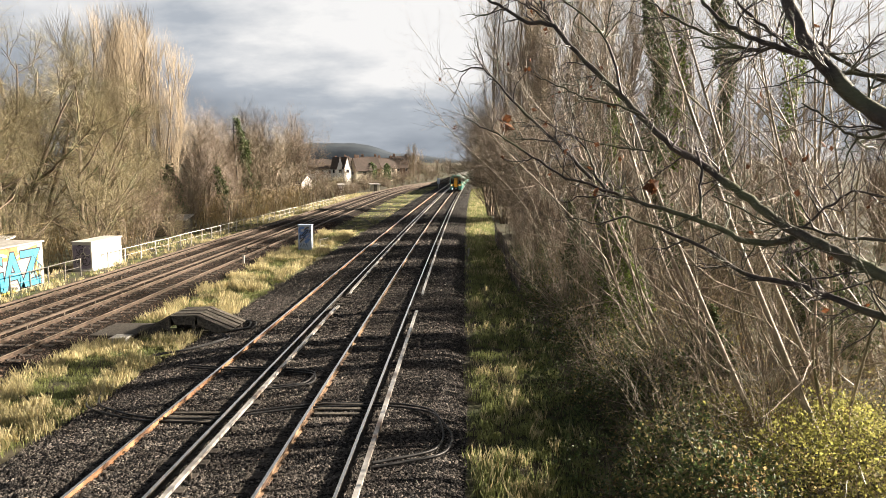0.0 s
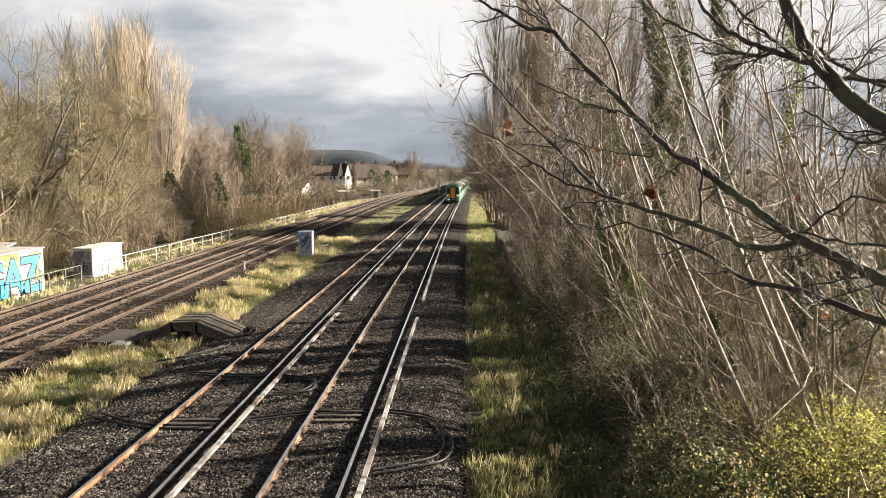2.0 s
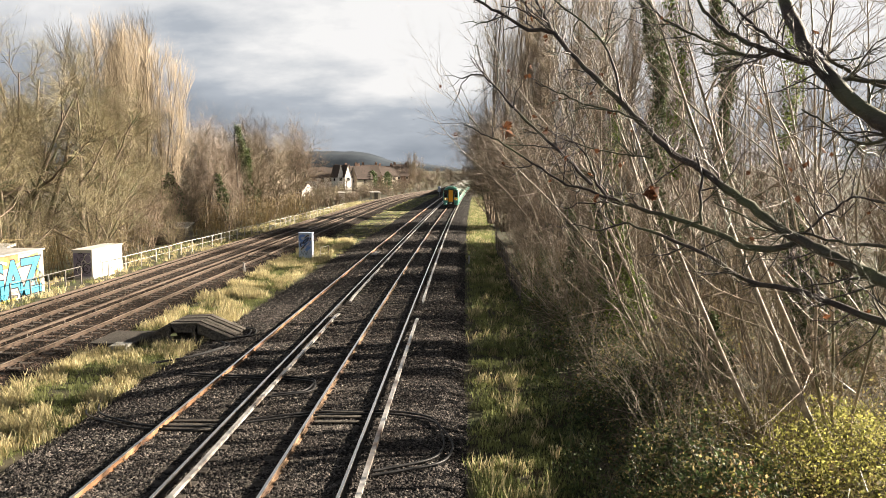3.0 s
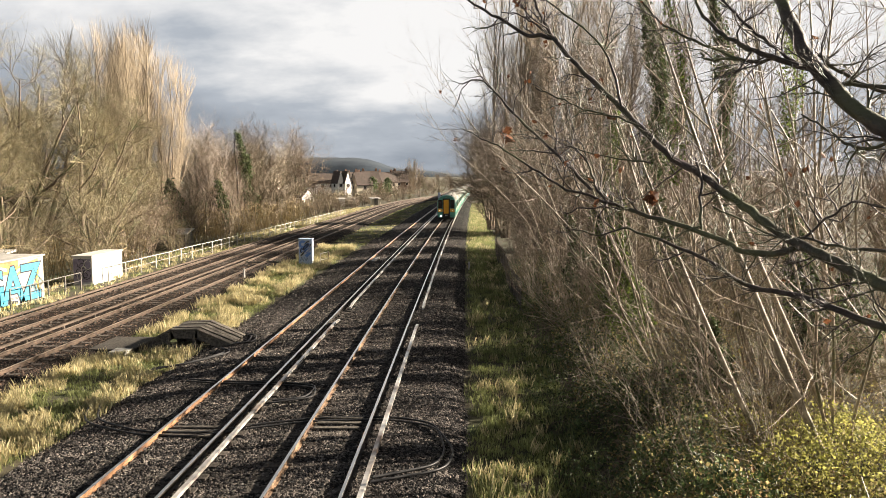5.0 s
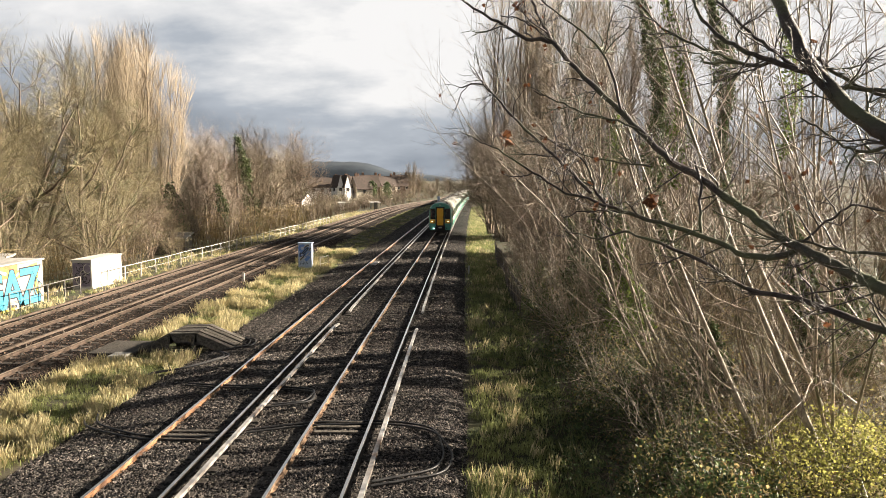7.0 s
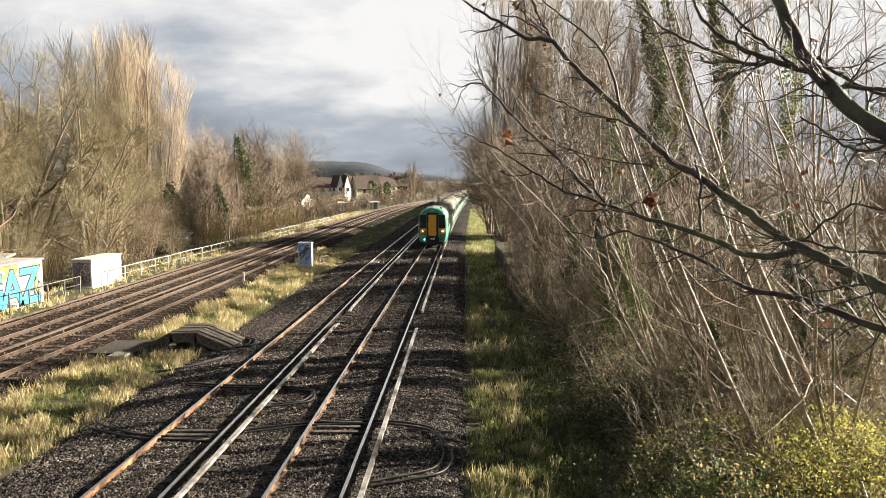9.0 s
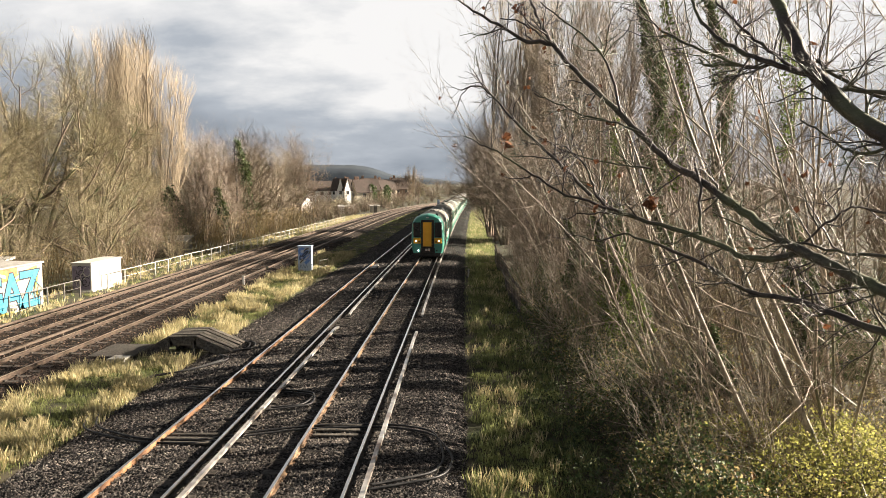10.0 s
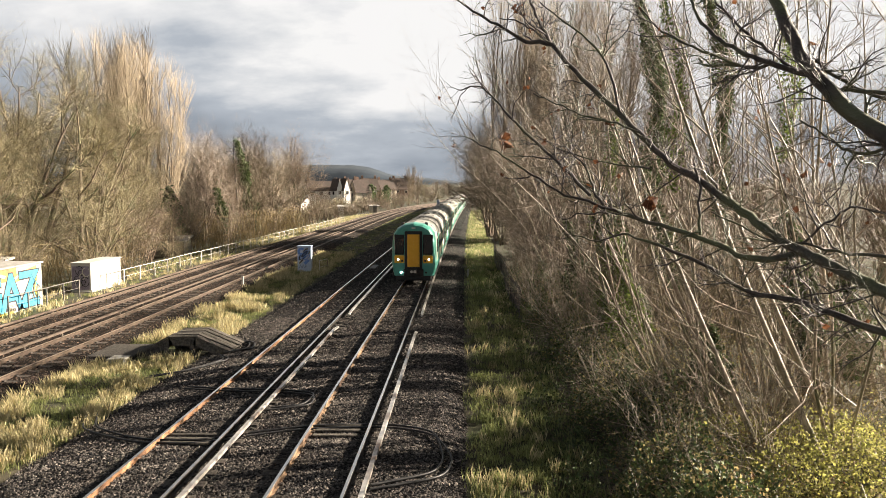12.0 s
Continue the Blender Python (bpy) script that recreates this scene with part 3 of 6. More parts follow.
plant(TANGLE, "tangled_bush", "dense brown tangle of stems on the bank", "bush", "bushes on the bank",
      [(6.6, 15.4, 0.45, 60), (6.2, 17.8, 0.5, 180), (5.7, 20.4, 0.5, 290), (8.6, 19.0, 0.75, 30), (9.8, 22.5, 0.95, 160), (8.4, 25.5, 0.9, 270), (10.6, 28.5, 1.1, 80), (8.2, 31.0, 1.0, 200), (11.4, 24.5, 1.1, 10), (7.6, 36.0, 1.0, 120), (10.0, 35.0, 1.2, 310), (7.4, 42.0, 1.1, 50), (11.8, 18.0, 0.9, 220), (13.0, 30.0, 1.3, 140)])
plant(SAPLING, "bare_tree", "tall thin-stemmed bare tree leaning over the line", "tree", "trees beside the near track",
      [(8.4, 15.4, 0.9, 15), (6.4, 17.5, 0.8, -15), (9.9, 18.8, 1.05, 20), (6.4, 21.5, 0.9, -20), (9.4, 23.5, 1.0, 10),
       (6.0, 25.5, 0.95, 25), (8.6, 28.0, 1.1, -10), (5.8, 31.0, 1.0, 0), (8.4, 35.0, 1.1, 30), (6.0, 40.0, 1.0, -30), (12.0, 21.0, 1.1, 0), (13.5, 27.0, 1.2, 15), (12.0, 15.5, 1.0, 5), (10.5, 33.0, 1.0, 5), (9.4, 42.0, 1.25, -8), (7.0, 46.0, 1.2, 20), (11.5, 38.5, 1.2, 0), (13.8, 33.0, 1.2, -12), (11.0, 30.0, 1.15, 8)])
LEANER = [tree_meshes(46 + i, 13, 0.115, (-0.46, 0.05), 1, 0.0, [
    (10, 0.2, 0.9, 52, 3.2, 0.3, 0.09, 7, 0.020, 5), (5, 0.1, 1.0, 40, 1.4, 0.1, 0.1, 4, 0.013, 3), (3, 0.15, 1.0, 40, 0.6, 0.1, 0.1, 2, 0.006, 3)],
    "bark_pale", "twig", 1, 0.03, 10) for i in range(2)]
plant(LEANER, "leaning_tree", "pale smooth trunk leaning out over the bank", "tree", "leaning trees on the bank",
      [(7.9, 14.6, 1.0, 0), (8.8, 16.0, 1.05, 8), (7.0, 15.8, 0.85, -8), (10.2, 19.5, 1.1, 4), (7.6, 19.5, 0.95, -4), (7.2, 24.0, 1.0, 6)])
ARCHER = [tree_meshes(90 + i, 4.4, 0.028, (-0.85, -0.25), 6, 0.55, [
    (7, 0.15, 1.0, 38, 1.9, 0.05, 0.13, 6, 0.012, 4), (4, 0.2, 1.0, 38, 0.8, 0.15, 0.13, 4, 0.007, 3), (2, 0.2, 1.0, 40, 0.35, 0.1, 0.1, 2, 0.005, 3)],
    "bark_pale", "twig", 1, 0.12, 6, foot=0.8) for i in range(3)]
plant(ARCHER, "arching_bush", "pale arching shoots reaching out over the shaded bank", "bush", "arching shoots on the bank",
      [(5.6, 13.2, 0.75, 0), (5.2, 15.4, 0.85, 12), (5.6, 17.6, 0.9, -10), (4.9, 19.6, 0.85, 5), (5.2, 27.4, 1.1, 0), (4.7, 30.5, 1.0, -8), (5.2, 34.5, 1.2, 10), (7.0, 14.2, 0.9, -25), (7.6, 17.2, 1.1, 20), (6.8, 20.0, 1.1, -5)])
plant(THICKET, "thicket_bush", "bare reddish bush of thin arching stems", "bush", "bushes beside the boundary fence",
      [(7.4, 17.0, 0.9, 120), (6.9, 27.0, 1.1, 350), (6.6, 33.5, 1.2, 90), (4.7, 28.0, 0.85, 80), (4.4, 33.0, 1.0, 160), (4.0, 38.0, 1.2, 220), (4.2, 43.0, 1.0, 280)])
plant(SCRUB, "scrub_tree", "bare scrubby tree overhanging the grassy edge", "tree", "scrub beside the near track",
      [(9.5, 46, 1.0, 120), (10.5, 56, 1.05, 210), (10.0, 66, 1.4, 330), (15, 60, 1.4, 15), (6.2, 47, 0.85, 20), (6.6, 58, 0.85, 80)])
plant(ROUND, "round_tree", "dense bare tree leaning over the track edge", "tree", "round-crowned trees beside the near track",
      [(4.9, 46, 0.50, 140), (5.0, 52, 0.60, 20), (5.1, 59, 0.75, 250), (5.6, 68, 1.05, 60), (4.6, 80, 1.15, 200), (3.6, 93, 1.3, 330), (4.0, 108, 1.35, 100)])
SHRUB = [tree_meshes(80 + i, 3.2, 0.08, (0, 0), 9, 0.5, [(8, 0.1, 1.0, 38, 2.0, 0.3, 0.12, 3, 0.05, 3), (5, 0.1, 1.0, 42, 1.2, 0.2, 0.1, 2, 0.05, 3)], "bark", "twig_green" if i else "twig", 1, 0.1, 4) for i in range(2)]
FAR = [tree_meshes(60 + i, 8, 0.2, (0, 0), 3, 0.2, [(7, 0.2, 1.0, 35, 4.0, 0.5, 0.1, 3, 0.12, 3), (7, 0.1, 1.0, 38, 2.2, 0.3, 0.1, 2, 0.10, 3), (2, 0.1, 1.0, 38, 1.7, 0.3, 0.1, 2, 0.09, 3)], "bark", "twig", 1) for i in range(2)]
plant(FAR, "broad_tree", "dark bare tree overhanging the bend of the line", "tree", "trees at the bend",
      [(4.4, 118, 1.35, 40), (4.4, 134, 1.45, 130), (5.2, 150, 1.5, 220), (6.5, 168, 1.5, 310), (9.0, 190, 1.5, 20), (12.5, 212, 1.5, 100), (18, 235, 1.5, 200)])
plant(FAR, "distant_tree", "bare garden tree behind the bank", "tree", "garden trees behind the bank",
      [(30, 52, 0.6, 150), (36, 58, 1.0, 250), (27, 60, 0.95, 300), (18, 62, 0.9, 10), (42, 70, 1.1, 70), (33, 74, 1.1, 130), (24, 78, 1.1, 190), (50, 84, 1.3, 220), (40, 92, 1.3, 280), (14, 68, 0.9, 340), (19, 46, 0.75, 60), (25, 50, 0.8, 170)])
plant(TANGLE, "tangled_bush", "dense brown bush behind the bank", "bush", "bushes behind the bank",
      [(11.5, 36, 0.8, 0), (14.5, 40, 1.0, 90), (18, 41, 1.1, 200), (22, 44, 1.2, 300), (12.5, 45, 1.1, 140), (16, 33, 0.7, 250), (21, 36, 0.8, 10)])
plant(SCRUB, "scrub_tree", "bare scrubby tree behind the bank", "tree", "scrub behind the bank",
      [(13, 37, 0.9, 40), (18, 45, 1.15, 130), (27, 47, 1.1, 310), (23, 38, 1.0, 200)])


# ---------- train ----------
M["teal"] = material("teal train paint", (0.06, 0.25, 0.195), (0.085, 0.30, 0.24), 2.0, 0.35)
M["cream"] = material("cream train paint", (0.33, 0.335, 0.27), (0.42, 0.42, 0.345), 1.5, 0.5, third=(0.27, 0.265, 0.21), spec=0.25)
M["roof"] = material("dirty grey train roof", (0.26, 0.257, 0.235), (0.34, 0.335, 0.31), 0.8, 0.8, third=(0.20, 0.197, 0.18), spec=0.2)
M["roof_dark"] = material("dark roof fittings", (0.05, 0.05, 0.048), (0.09, 0.088, 0.083), 3.0, 0.8)
M["orange"] = material("orange-yellow train paint", (0.72, 0.36, 0.02), (0.80, 0.42, 0.03), 2.0, 0.4)
M["glass"] = material("dark train glass", (0.012, 0.014, 0.016), (0.02, 0.022, 0.025), 1.0, 0.06, spec=0.6)
M["black"] = material("black rubber and underframe", (0.012, 0.012, 0.012), (0.03, 0.028, 0.026), 5.0, 0.7)
for nm, strength, col in (("headlight", 2.2, (1.0, 0.9, 0.68)), ("lowlight", 4.0, (0.95, 0.97, 1.0))):
    M[nm] = material(nm, (0.9, 0.85, 0.7), (0.95, 0.9, 0.8), 3.0, 0.2)
    q = M[nm].node_tree.nodes["Principled BSDF"]
    q.inputs["Emission Color"].default_value, q.inputs["Emission Strength"].default_value = (*col, 1), strength
CAR = 20.3
HALF = [(1.28, 0.55), (1.36, 0.95), (1.40, 1.3), (1.40, 2.2), (1.37, 2.75), (1.28, 3.2), (1.04, 3.55), (0.62, 3.79), (0.0, 3.89)]


def shell(y0, y1, rings):
    """The car body's skin."""
    sec = [(x, z) for x, z in HALF] + [(-x, z) for x, z in reversed(HALF[:-1])]
    verts, faces, idx = [], [], []
    k = len(sec)
    for i in range(rings + 1):
        y = y0 + (y1 - y0) * i / rings
        verts += [(x, y, z) for x, z in sec]
    for i in range(rings):
        for j in range(k - 1):
            a = i * k + j
            faces.append((a, a + k, a + k + 1, a + 1))
            z = (sec[j][1] + sec[j + 1][1]) / 2
            idx.append(0 if z < 1.2 else (1 if z < 2.9 else 2))
    return verts, faces, idx, k


def arch_bm(y, w):
    """A thin raised strap across the roof."""
    bm = bmesh.new()
    arc = [(x, z) for x, z in HALF[5:]] + [(-x, z) for x, z in reversed(HALF[5:-1])]
    rows = [[bm.verts.new((x * k, y + d, z + (0.018 if k > 1 else -0.02))) for x, z in arc] for d, k in ((-w / 2, 1.0), (-w / 2, 1.012), (w / 2, 1.012), (w / 2, 1.0))]
    for p, q in zip(rows, rows[1:]):
        for i in range(len(arc) - 1):
            bm.faces.new((p[i], p[i + 1], q[i + 1], q[i]))
    return bm


def make_car(cab):
    car = thing("train_carriage", "green and cream electric train driving carriage with orange gangway door" if cab else "green and cream electric train carriage with grey roof", "train", "carriages of the train")
    v, f, idx, k = shell(1.2 if cab else 0.15, CAR - 0.15, 8)
    n = len(v)
    f = f + [tuple(range(n - k, n))]; idx = idx + [0]
    if not cab:
        f.append(tuple(range(k - 1, -1, -1))); idx.append(0)
    part("body", mesh_of("body", v, f, [M["teal"], M["cream"], M["roof"]], False, idx), None, car)
    if cab:
        # rounded cab nose, teal all over
        sec = [(x, z) for x, z in HALF] + [(-x, z) for x, z in reversed(HALF[:-1])]
        vs, fs = [], []
        for i, (y, sx, sz) in enumerate(((1.2, 1.0, 1.0), (0.7, 0.998, 0.998), (0.35, 0.985, 0.99), (0.12, 0.955, 0.975), (0.0, 0.905, 0.95))):
            vs += [(x * sx, y, 0.55 + (z - 0.55) * sz - 0.0) for x, z in sec]
        for i in range(4):
            for j in range(k - 1):
                a = i * k + j
                fs.append((a, a + 1, a + k + 1, a + k))
        fs.append(tuple(range(4 * k, 5 * k)))
        part("cab", mesh_of("cab", vs, fs, [M["teal"]], False), None, car, "rounded teal cab front")
        part("gangway_frame", box_bm(-0.55, 0.55, -0.12, 0.10, 0.98, 3.36, 0.05), M["black"], car, "black rubber gangway surround")
        door = part("gangway_door", box_bm(-0.39, 0.39, -0.15, -0.06, 1.12, 3.16, 0.03), M["orange"], car, "orange gangway door")
        part("rib", box_bm(-0.03, 0.0, -0.165, -0.14, 1.15, 3.12), M["orange"], door)
        part("rib", box_bm(0.34, 0.37, -0.165, -0.14, 1.15, 3.12), M["black"], door)
        for s in (-1, 1):
            lo, hi = min(s * 0.57, s * 1.21), max(s * 0.57, s * 1.21)
            part("windscreen", box_bm(lo, hi, -0.035, 0.10, 1.86, 3.16, 0.05), M["glass"], car, "dark cab window")
            panel = part("light_panel", box_bm(lo, hi, -0.045, 0.10, 1.34, 1.84, 0.05), M["orange"], car, "yellow panel round the lamps")
            part("lamp_bezel", rod_bm((s * 0.96, -0.06, 1.58), (s * 0.96, -0.03, 1.58), 0.095, 14), M["black"], panel)
            part("headlight", rod_bm((s * 0.96, -0.08, 1.58), (s * 0.96, -0.05, 1.58), 0.065, 14), M["headlight"], panel, "lit round headlight")
            part("tail_light", rod_bm((s * 0.72, -0.07, 1.50), (s * 0.72, -0.04, 1.50), 0.07, 14), M["black"], panel)
            part("wiper", rod_bm((s * 0.62, -0.06, 1.9), (s * 0.8, -0.06, 2.8), 0.012, 5), M["black"], car)
        part("low_light", rod_bm((-0.78, -0.05, 0.76), (-0.78, -0.0, 0.76), 0.055, 14), M["lowlight"], car, "bright white low lamp")
        part("low_light", rod_bm((0.78, -0.05, 0.76), (0.78, -0.0, 0.76), 0.065, 14), M["black"], car, "unlit low lamp")
        part("chin", box_bm(-0.62, 0.62, -0.06, 0.1, 0.5, 1.0, 0.05), M["black"], car, "black panel round the coupler")
        part("marker_lamp", box_bm(-0.12, 0.12, -0.03, 0.2, 3.50, 3.60, 0.02), M["rail_white"], car, "small pale lamp over the gangway")
        for q in (-0.75, 0.75):
            part("horn", box_bm(q - 0.1, q + 0.1, 0.9, 1.2, 3.62, 3.86, 0.02), M["roof_dark"], car)
        coupler = part("coupler", box_bm(-0.22, 0.22, -0.45, 0.1, 0.68, 1.0, 0.05), M["black"], car, "automatic coupler")
        part("coupler_plate", rod_bm((-0.1, -0.47, 0.86), (-0.1, -0.44, 0.86), 0.085, 12), M["rail_white"], coupler, "pale coupler face")
        part("coupler_plate", box_bm(0.02, 0.19, -0.47, -0.44, 0.78, 0.95, 0.03), M["rail_white"], coupler, "pale coupler face")
        part("skirt", box_bm(-1.12, 1.12, 0.0, 0.5, 0.25, 0.62, 0.06), M["black"], car, "dark snow plough skirt")
    # windows and doors on both sides
    for s in (-1, 1):
        y = 1.9 if cab else 1.0
        i = 0
        while y < CAR - 2.2:
            if i % 4 == 1:
                d = part("door", box_bm(s * 1.385, s * 1.425, y, y + 1.35, 1.0, 3.02, 0.01), M["teal"], car, "green double door")
                part("pane", box_bm(s * 1.42, s * 1.435, y + 0.2, y + 0.62, 1.8, 2.75), M["glass"], d)
                part("pane", box_bm(s * 1.42, s * 1.435, y + 0.74, y + 1.16, 1.8, 2.75), M["glass"], d)
                y += 1.75
            else:
                part("window", box_bm(s * 1.385, s * 1.412, y, y + 1.3, 1.85, 2.72, 0.01), M["glass"], car, "dark passenger window")
                y += 1.65
            i += 1
    part("underframe", box_bm(-1.15, 1.15, 4.0, CAR - 4.0, 0.35, 0.75, 0.05), M["black"], car, "dark equipment boxes under the floor")
    for y in (2.9, CAR - 2.9):
        b = part("bogie", box_bm(-1.0, 1.0, y - 1.5, y + 1.5, 0.28, 0.62, 0.08), M["black"], car, "dark bogie frame")
        for dy in (-1.2, 1.2):
            for s in (-1, 1):
                part("wheel", rod_bm((s * 0.72, y + dy, 0.42), (s * 0.80, y + dy, 0.42), 0.42, 20), M["black"], b)
    for y in (2.6, 6.4, 10.2, 14.0, 17.8):
        part("roof_seam", arch_bm(y, 0.05), M["roof"], car)
    for y in (8.3, 15.9):
        part("roof_vent", box_bm(-0.22, 0.22, y - 0.15, y + 0.15, 3.84, 3.95, 0.03), M["roof_dark"], car)
    if not cab:
        part("gangway", box_bm(-0.6, 0.6, -0.35, 0.2, 1.0, 3.3, 0.05), M["black"], car, "dark flexible gangway")
    return car


first = make_car(True)
second = make_car(False)
CARS = [first, second, copy_thing(second, pose(0, 0, 0)), copy_thing(first, pose(0, 0, 0))] + [copy_thing(second, pose(0, 0, 0)) for _ in range(4)]


def train_front(t):
    """Distance of the train's nose along the line: 12 m/s, slowing to 7.5 m/s."""
    return 162.0 - 12.04 * t + 0.19 * t * t


def on_track(y):
    return Vector((RIGHT_TRACKS[0] + right_x(y), y, rise(y)))


def car_pose(t, k):
    a = on_track(train_front(t) + k * CAR)
    b = on_track(train_front(t) + (k + 1) * CAR)
    d = b - a
    return Matrix.Translation(a) @ Euler((math.asin(d.z / d.length), 0, -math.atan2(d.x, d.y))).to_matrix().to_4x4()


def motions():
    for k, car in enumerate(CARS):
        walk(car, [(0.5 * i, car_pose(0.5 * i, k)) for i in range(25)])


# ---------- overhanging branches close to the bridge ----------
def make_overhang():
    rng = np.random.default_rng(77)
    tree = thing("overhanging_tree", "dark knobbly bare tree branches with a few dead leaves", "tree", at=pose(0, 0, 0))
    ends = []

    def limb(pts, r0, r1):
        """One branch through its control points, with side shoots and spurs."""
        chunks = []
        p = np.array(pts)
        # rounded run through the control points with small kinks
        k = 4 * (len(p) - 1) + 1
        s = np.linspace(0, len(p) - 1, k)
        q = np.stack([np.interp(s, np.arange(len(p)), p[:, a]) for a in range(3)], axis=1)
        q[1:-1] = (q[:-2] + 2 * q[1:-1] + q[2:]) / 4
        q[1:-1] += rng.normal(size=(k - 2, 3)) * 0.006
        r = np.linspace(r0, r1, k) * rng.uniform(0.92, 1.12, k)
        chunks.append(sweep(q[None], r[None], 10))
        length = float(np.linalg.norm(np.diff(q, axis=0), axis=1).sum())
        n = int(8 * length)
        tb, rb = grow(rng, q[None], r[None], n, 0.05, 1.0, 52, 0.55, 0.25, 0.22, 8, 0.008)
        chunks.append(sweep(tb, rb, 5))
        tp, tr = grow(rng, np.concatenate([tb[:, ::2]]), rb[:, ::2], 5, 0.15, 1.0, 50, 0.26, 0.3, 0.25, 5, 0.0048)
        chunks.append(sweep(tp, tr, 4))
        t2, r2 = grow(rng, tp, tr, 3, 0.25, 1.0, 50, 0.10, 0.35, 0.25, 3, 0.0034)
        chunks.append(sweep(t2, r2, 3))
        ends.append(t2[:, -1]); ends.append(tp[:, -1])
        part("branch", big_mesh("branch", *join(chunks), M["bark_dark"], True), None, tree)

    limb([(2.77, 4.30, 6.04), (2.56, 4.48, 6.35), (2.42, 4.67, 6.53), (2.27, 4.85, 6.78), (2.21, 5.03, 7.07), (2.17, 5.22, 7.34), (2.13, 5.40, 7.66)], 0.056, 0.034)
    limb([(2.36, 5.10, 6.81), (2.15, 5.24, 6.91), (2.00, 5.38, 7.02), (1.86, 5.52, 7.15), (1.78, 5.66, 7.33), (1.73, 5.80, 7.56)], 0.021, 0.010)
    limb([(2.22, 5.30, 6.91), (2.10, 5.40, 6.90), (1.97, 5.50, 6.94), (1.83, 5.60, 6.95), (1.81, 5.70, 7.02)], 0.016, 0.007)
    limb([(2.03, 5.45, 6.93), (1.79, 5.61, 7.07), (1.63, 5.78, 7.20), (1.53, 5.94, 7.32), (1.43, 6.10, 7.53)], 0.012, 0.006)
    limb([(2.33, 5.15, 6.83), (2.16, 5.26, 7.00), (2.00, 5.38, 7.18), (1.94, 5.49, 7.31), (1.84, 5.60, 7.48)], 0.013, 0.008)
    limb([(2.41, 5.10, 6.91), (2.54, 5.00, 6.76), (2.65, 4.90, 6.66), (2.81, 4.80, 6.57)], 0.013, 0.011)
    limb([(2.49, 5.00, 6.71), (2.59, 4.80, 6.65), (2.72, 4.60, 6.61)], 0.014, 0.013)
    limb([(2.89, 4.30, 5.00), (2.64, 4.53, 5.39), (2.56, 4.77, 5.45), (2.45, 5.00, 5.54), (2.39, 5.23, 5.59), (2.25, 5.47, 5.73), (2.12, 5.70, 5.90)], 0.044, 0.032)
    limb([(2.12, 5.70, 5.90), (1.92, 5.90, 6.09), (1.74, 6.10, 6.23), (1.51, 6.30, 6.50), (1.32, 6.50, 6.75), (1.08, 6.70, 7.02), (0.83, 6.90, 7.37)], 0.032, 0.020)
    limb([(0.83, 6.90, 7.37), (0.59, 7.03, 7.42), (0.38, 7.15, 7.58), (0.16, 7.28, 7.73), (-0.12, 7.40, 7.94)], 0.020, 0.009)
    limb([(0.82, 6.90, 7.37), (0.71, 6.97, 7.59), (0.64, 7.03, 7.76), (0.58, 7.10, 7.96)], 0.016, 0.011)
    limb([(0.79, 6.90, 7.39), (0.64, 7.00, 7.54), (0.51, 7.10, 7.64), (0.35, 7.20, 7.68)], 0.010, 0.005)
    limb([(2.45, 5.25, 5.57), (2.32, 5.41, 5.50), (2.13, 5.57, 5.50), (2.00, 5.72, 5.60), (1.69, 5.88, 5.70), (1.36, 6.04, 5.81), (1.21, 6.20, 5.87)], 0.028, 0.014)
    limb([(1.21, 6.20, 5.87), (1.14, 6.33, 6.00), (1.10, 6.47, 6.20), (0.92, 6.60, 6.41)], 0.014, 0.006)
    limb([(1.38, 6.10, 5.81), (1.21, 6.23, 5.82), (1.04, 6.37, 5.81), (0.89, 6.50, 5.75)], 0.010, 0.004)
    limb([(2.89, 4.40, 5.01), (2.73, 4.67, 5.09), (2.51, 4.93, 5.18), (2.40, 5.20, 5.23), (2.18, 5.47, 5.23), (1.92, 5.73, 5.43), (1.50, 6.00, 5.60)], 0.028, 0.012)
    limb([(1.50, 6.00, 5.60), (1.37, 6.17, 5.65), (1.19, 6.33, 5.57), (0.92, 6.50, 5.62)], 0.012, 0.004)
    limb([(1.26, 6.10, 5.85), (0.88, 6.30, 5.97), (0.61, 6.50, 6.16), (0.36, 6.70, 6.33), (0.16, 6.90, 6.45), (-0.01, 7.10, 6.54)], 0.013, 0.004)
    limb([(1.09, 6.25, 5.97), (0.89, 6.41, 6.20), (0.71, 6.57, 6.40), (0.41, 6.72, 6.70), (0.29, 6.88, 6.87), (0.16, 7.04, 7.02), (-0.03, 7.20, 6.99)], 0.016, 0.006)
    limb([(1.47, 6.10, 6.49), (1.24, 6.22, 6.60), (1.03, 6.35, 6.66), (0.82, 6.47, 6.77), (0.63, 6.60, 6.88)], 0.010, 0.005)
    limb([(1.32, 6.20, 6.67), (1.24, 6.35, 7.11), (1.09, 6.50, 7.34), (0.91, 6.65, 7.52), (0.70, 6.80, 7.73)], 0.012, 0.006)
    limb([(1.53, 6.00, 6.19), (1.38, 6.17, 6.21), (1.18, 6.35, 6.27), (0.91, 6.53, 6.36), (0.65, 6.70, 6.52)], 0.008, 0.004)
    limb([(1.89, 5.80, 5.62), (1.89, 5.83, 5.87), (1.91, 5.87, 6.05), (1.86, 5.90, 6.23)], 0.013, 0.009)
    limb([(2.41, 5.30, 5.57), (2.50, 5.20, 5.72), (2.60, 5.10, 5.83), (2.66, 5.00, 5.92), (2.87, 4.90, 5.85)], 0.010, 0.006)
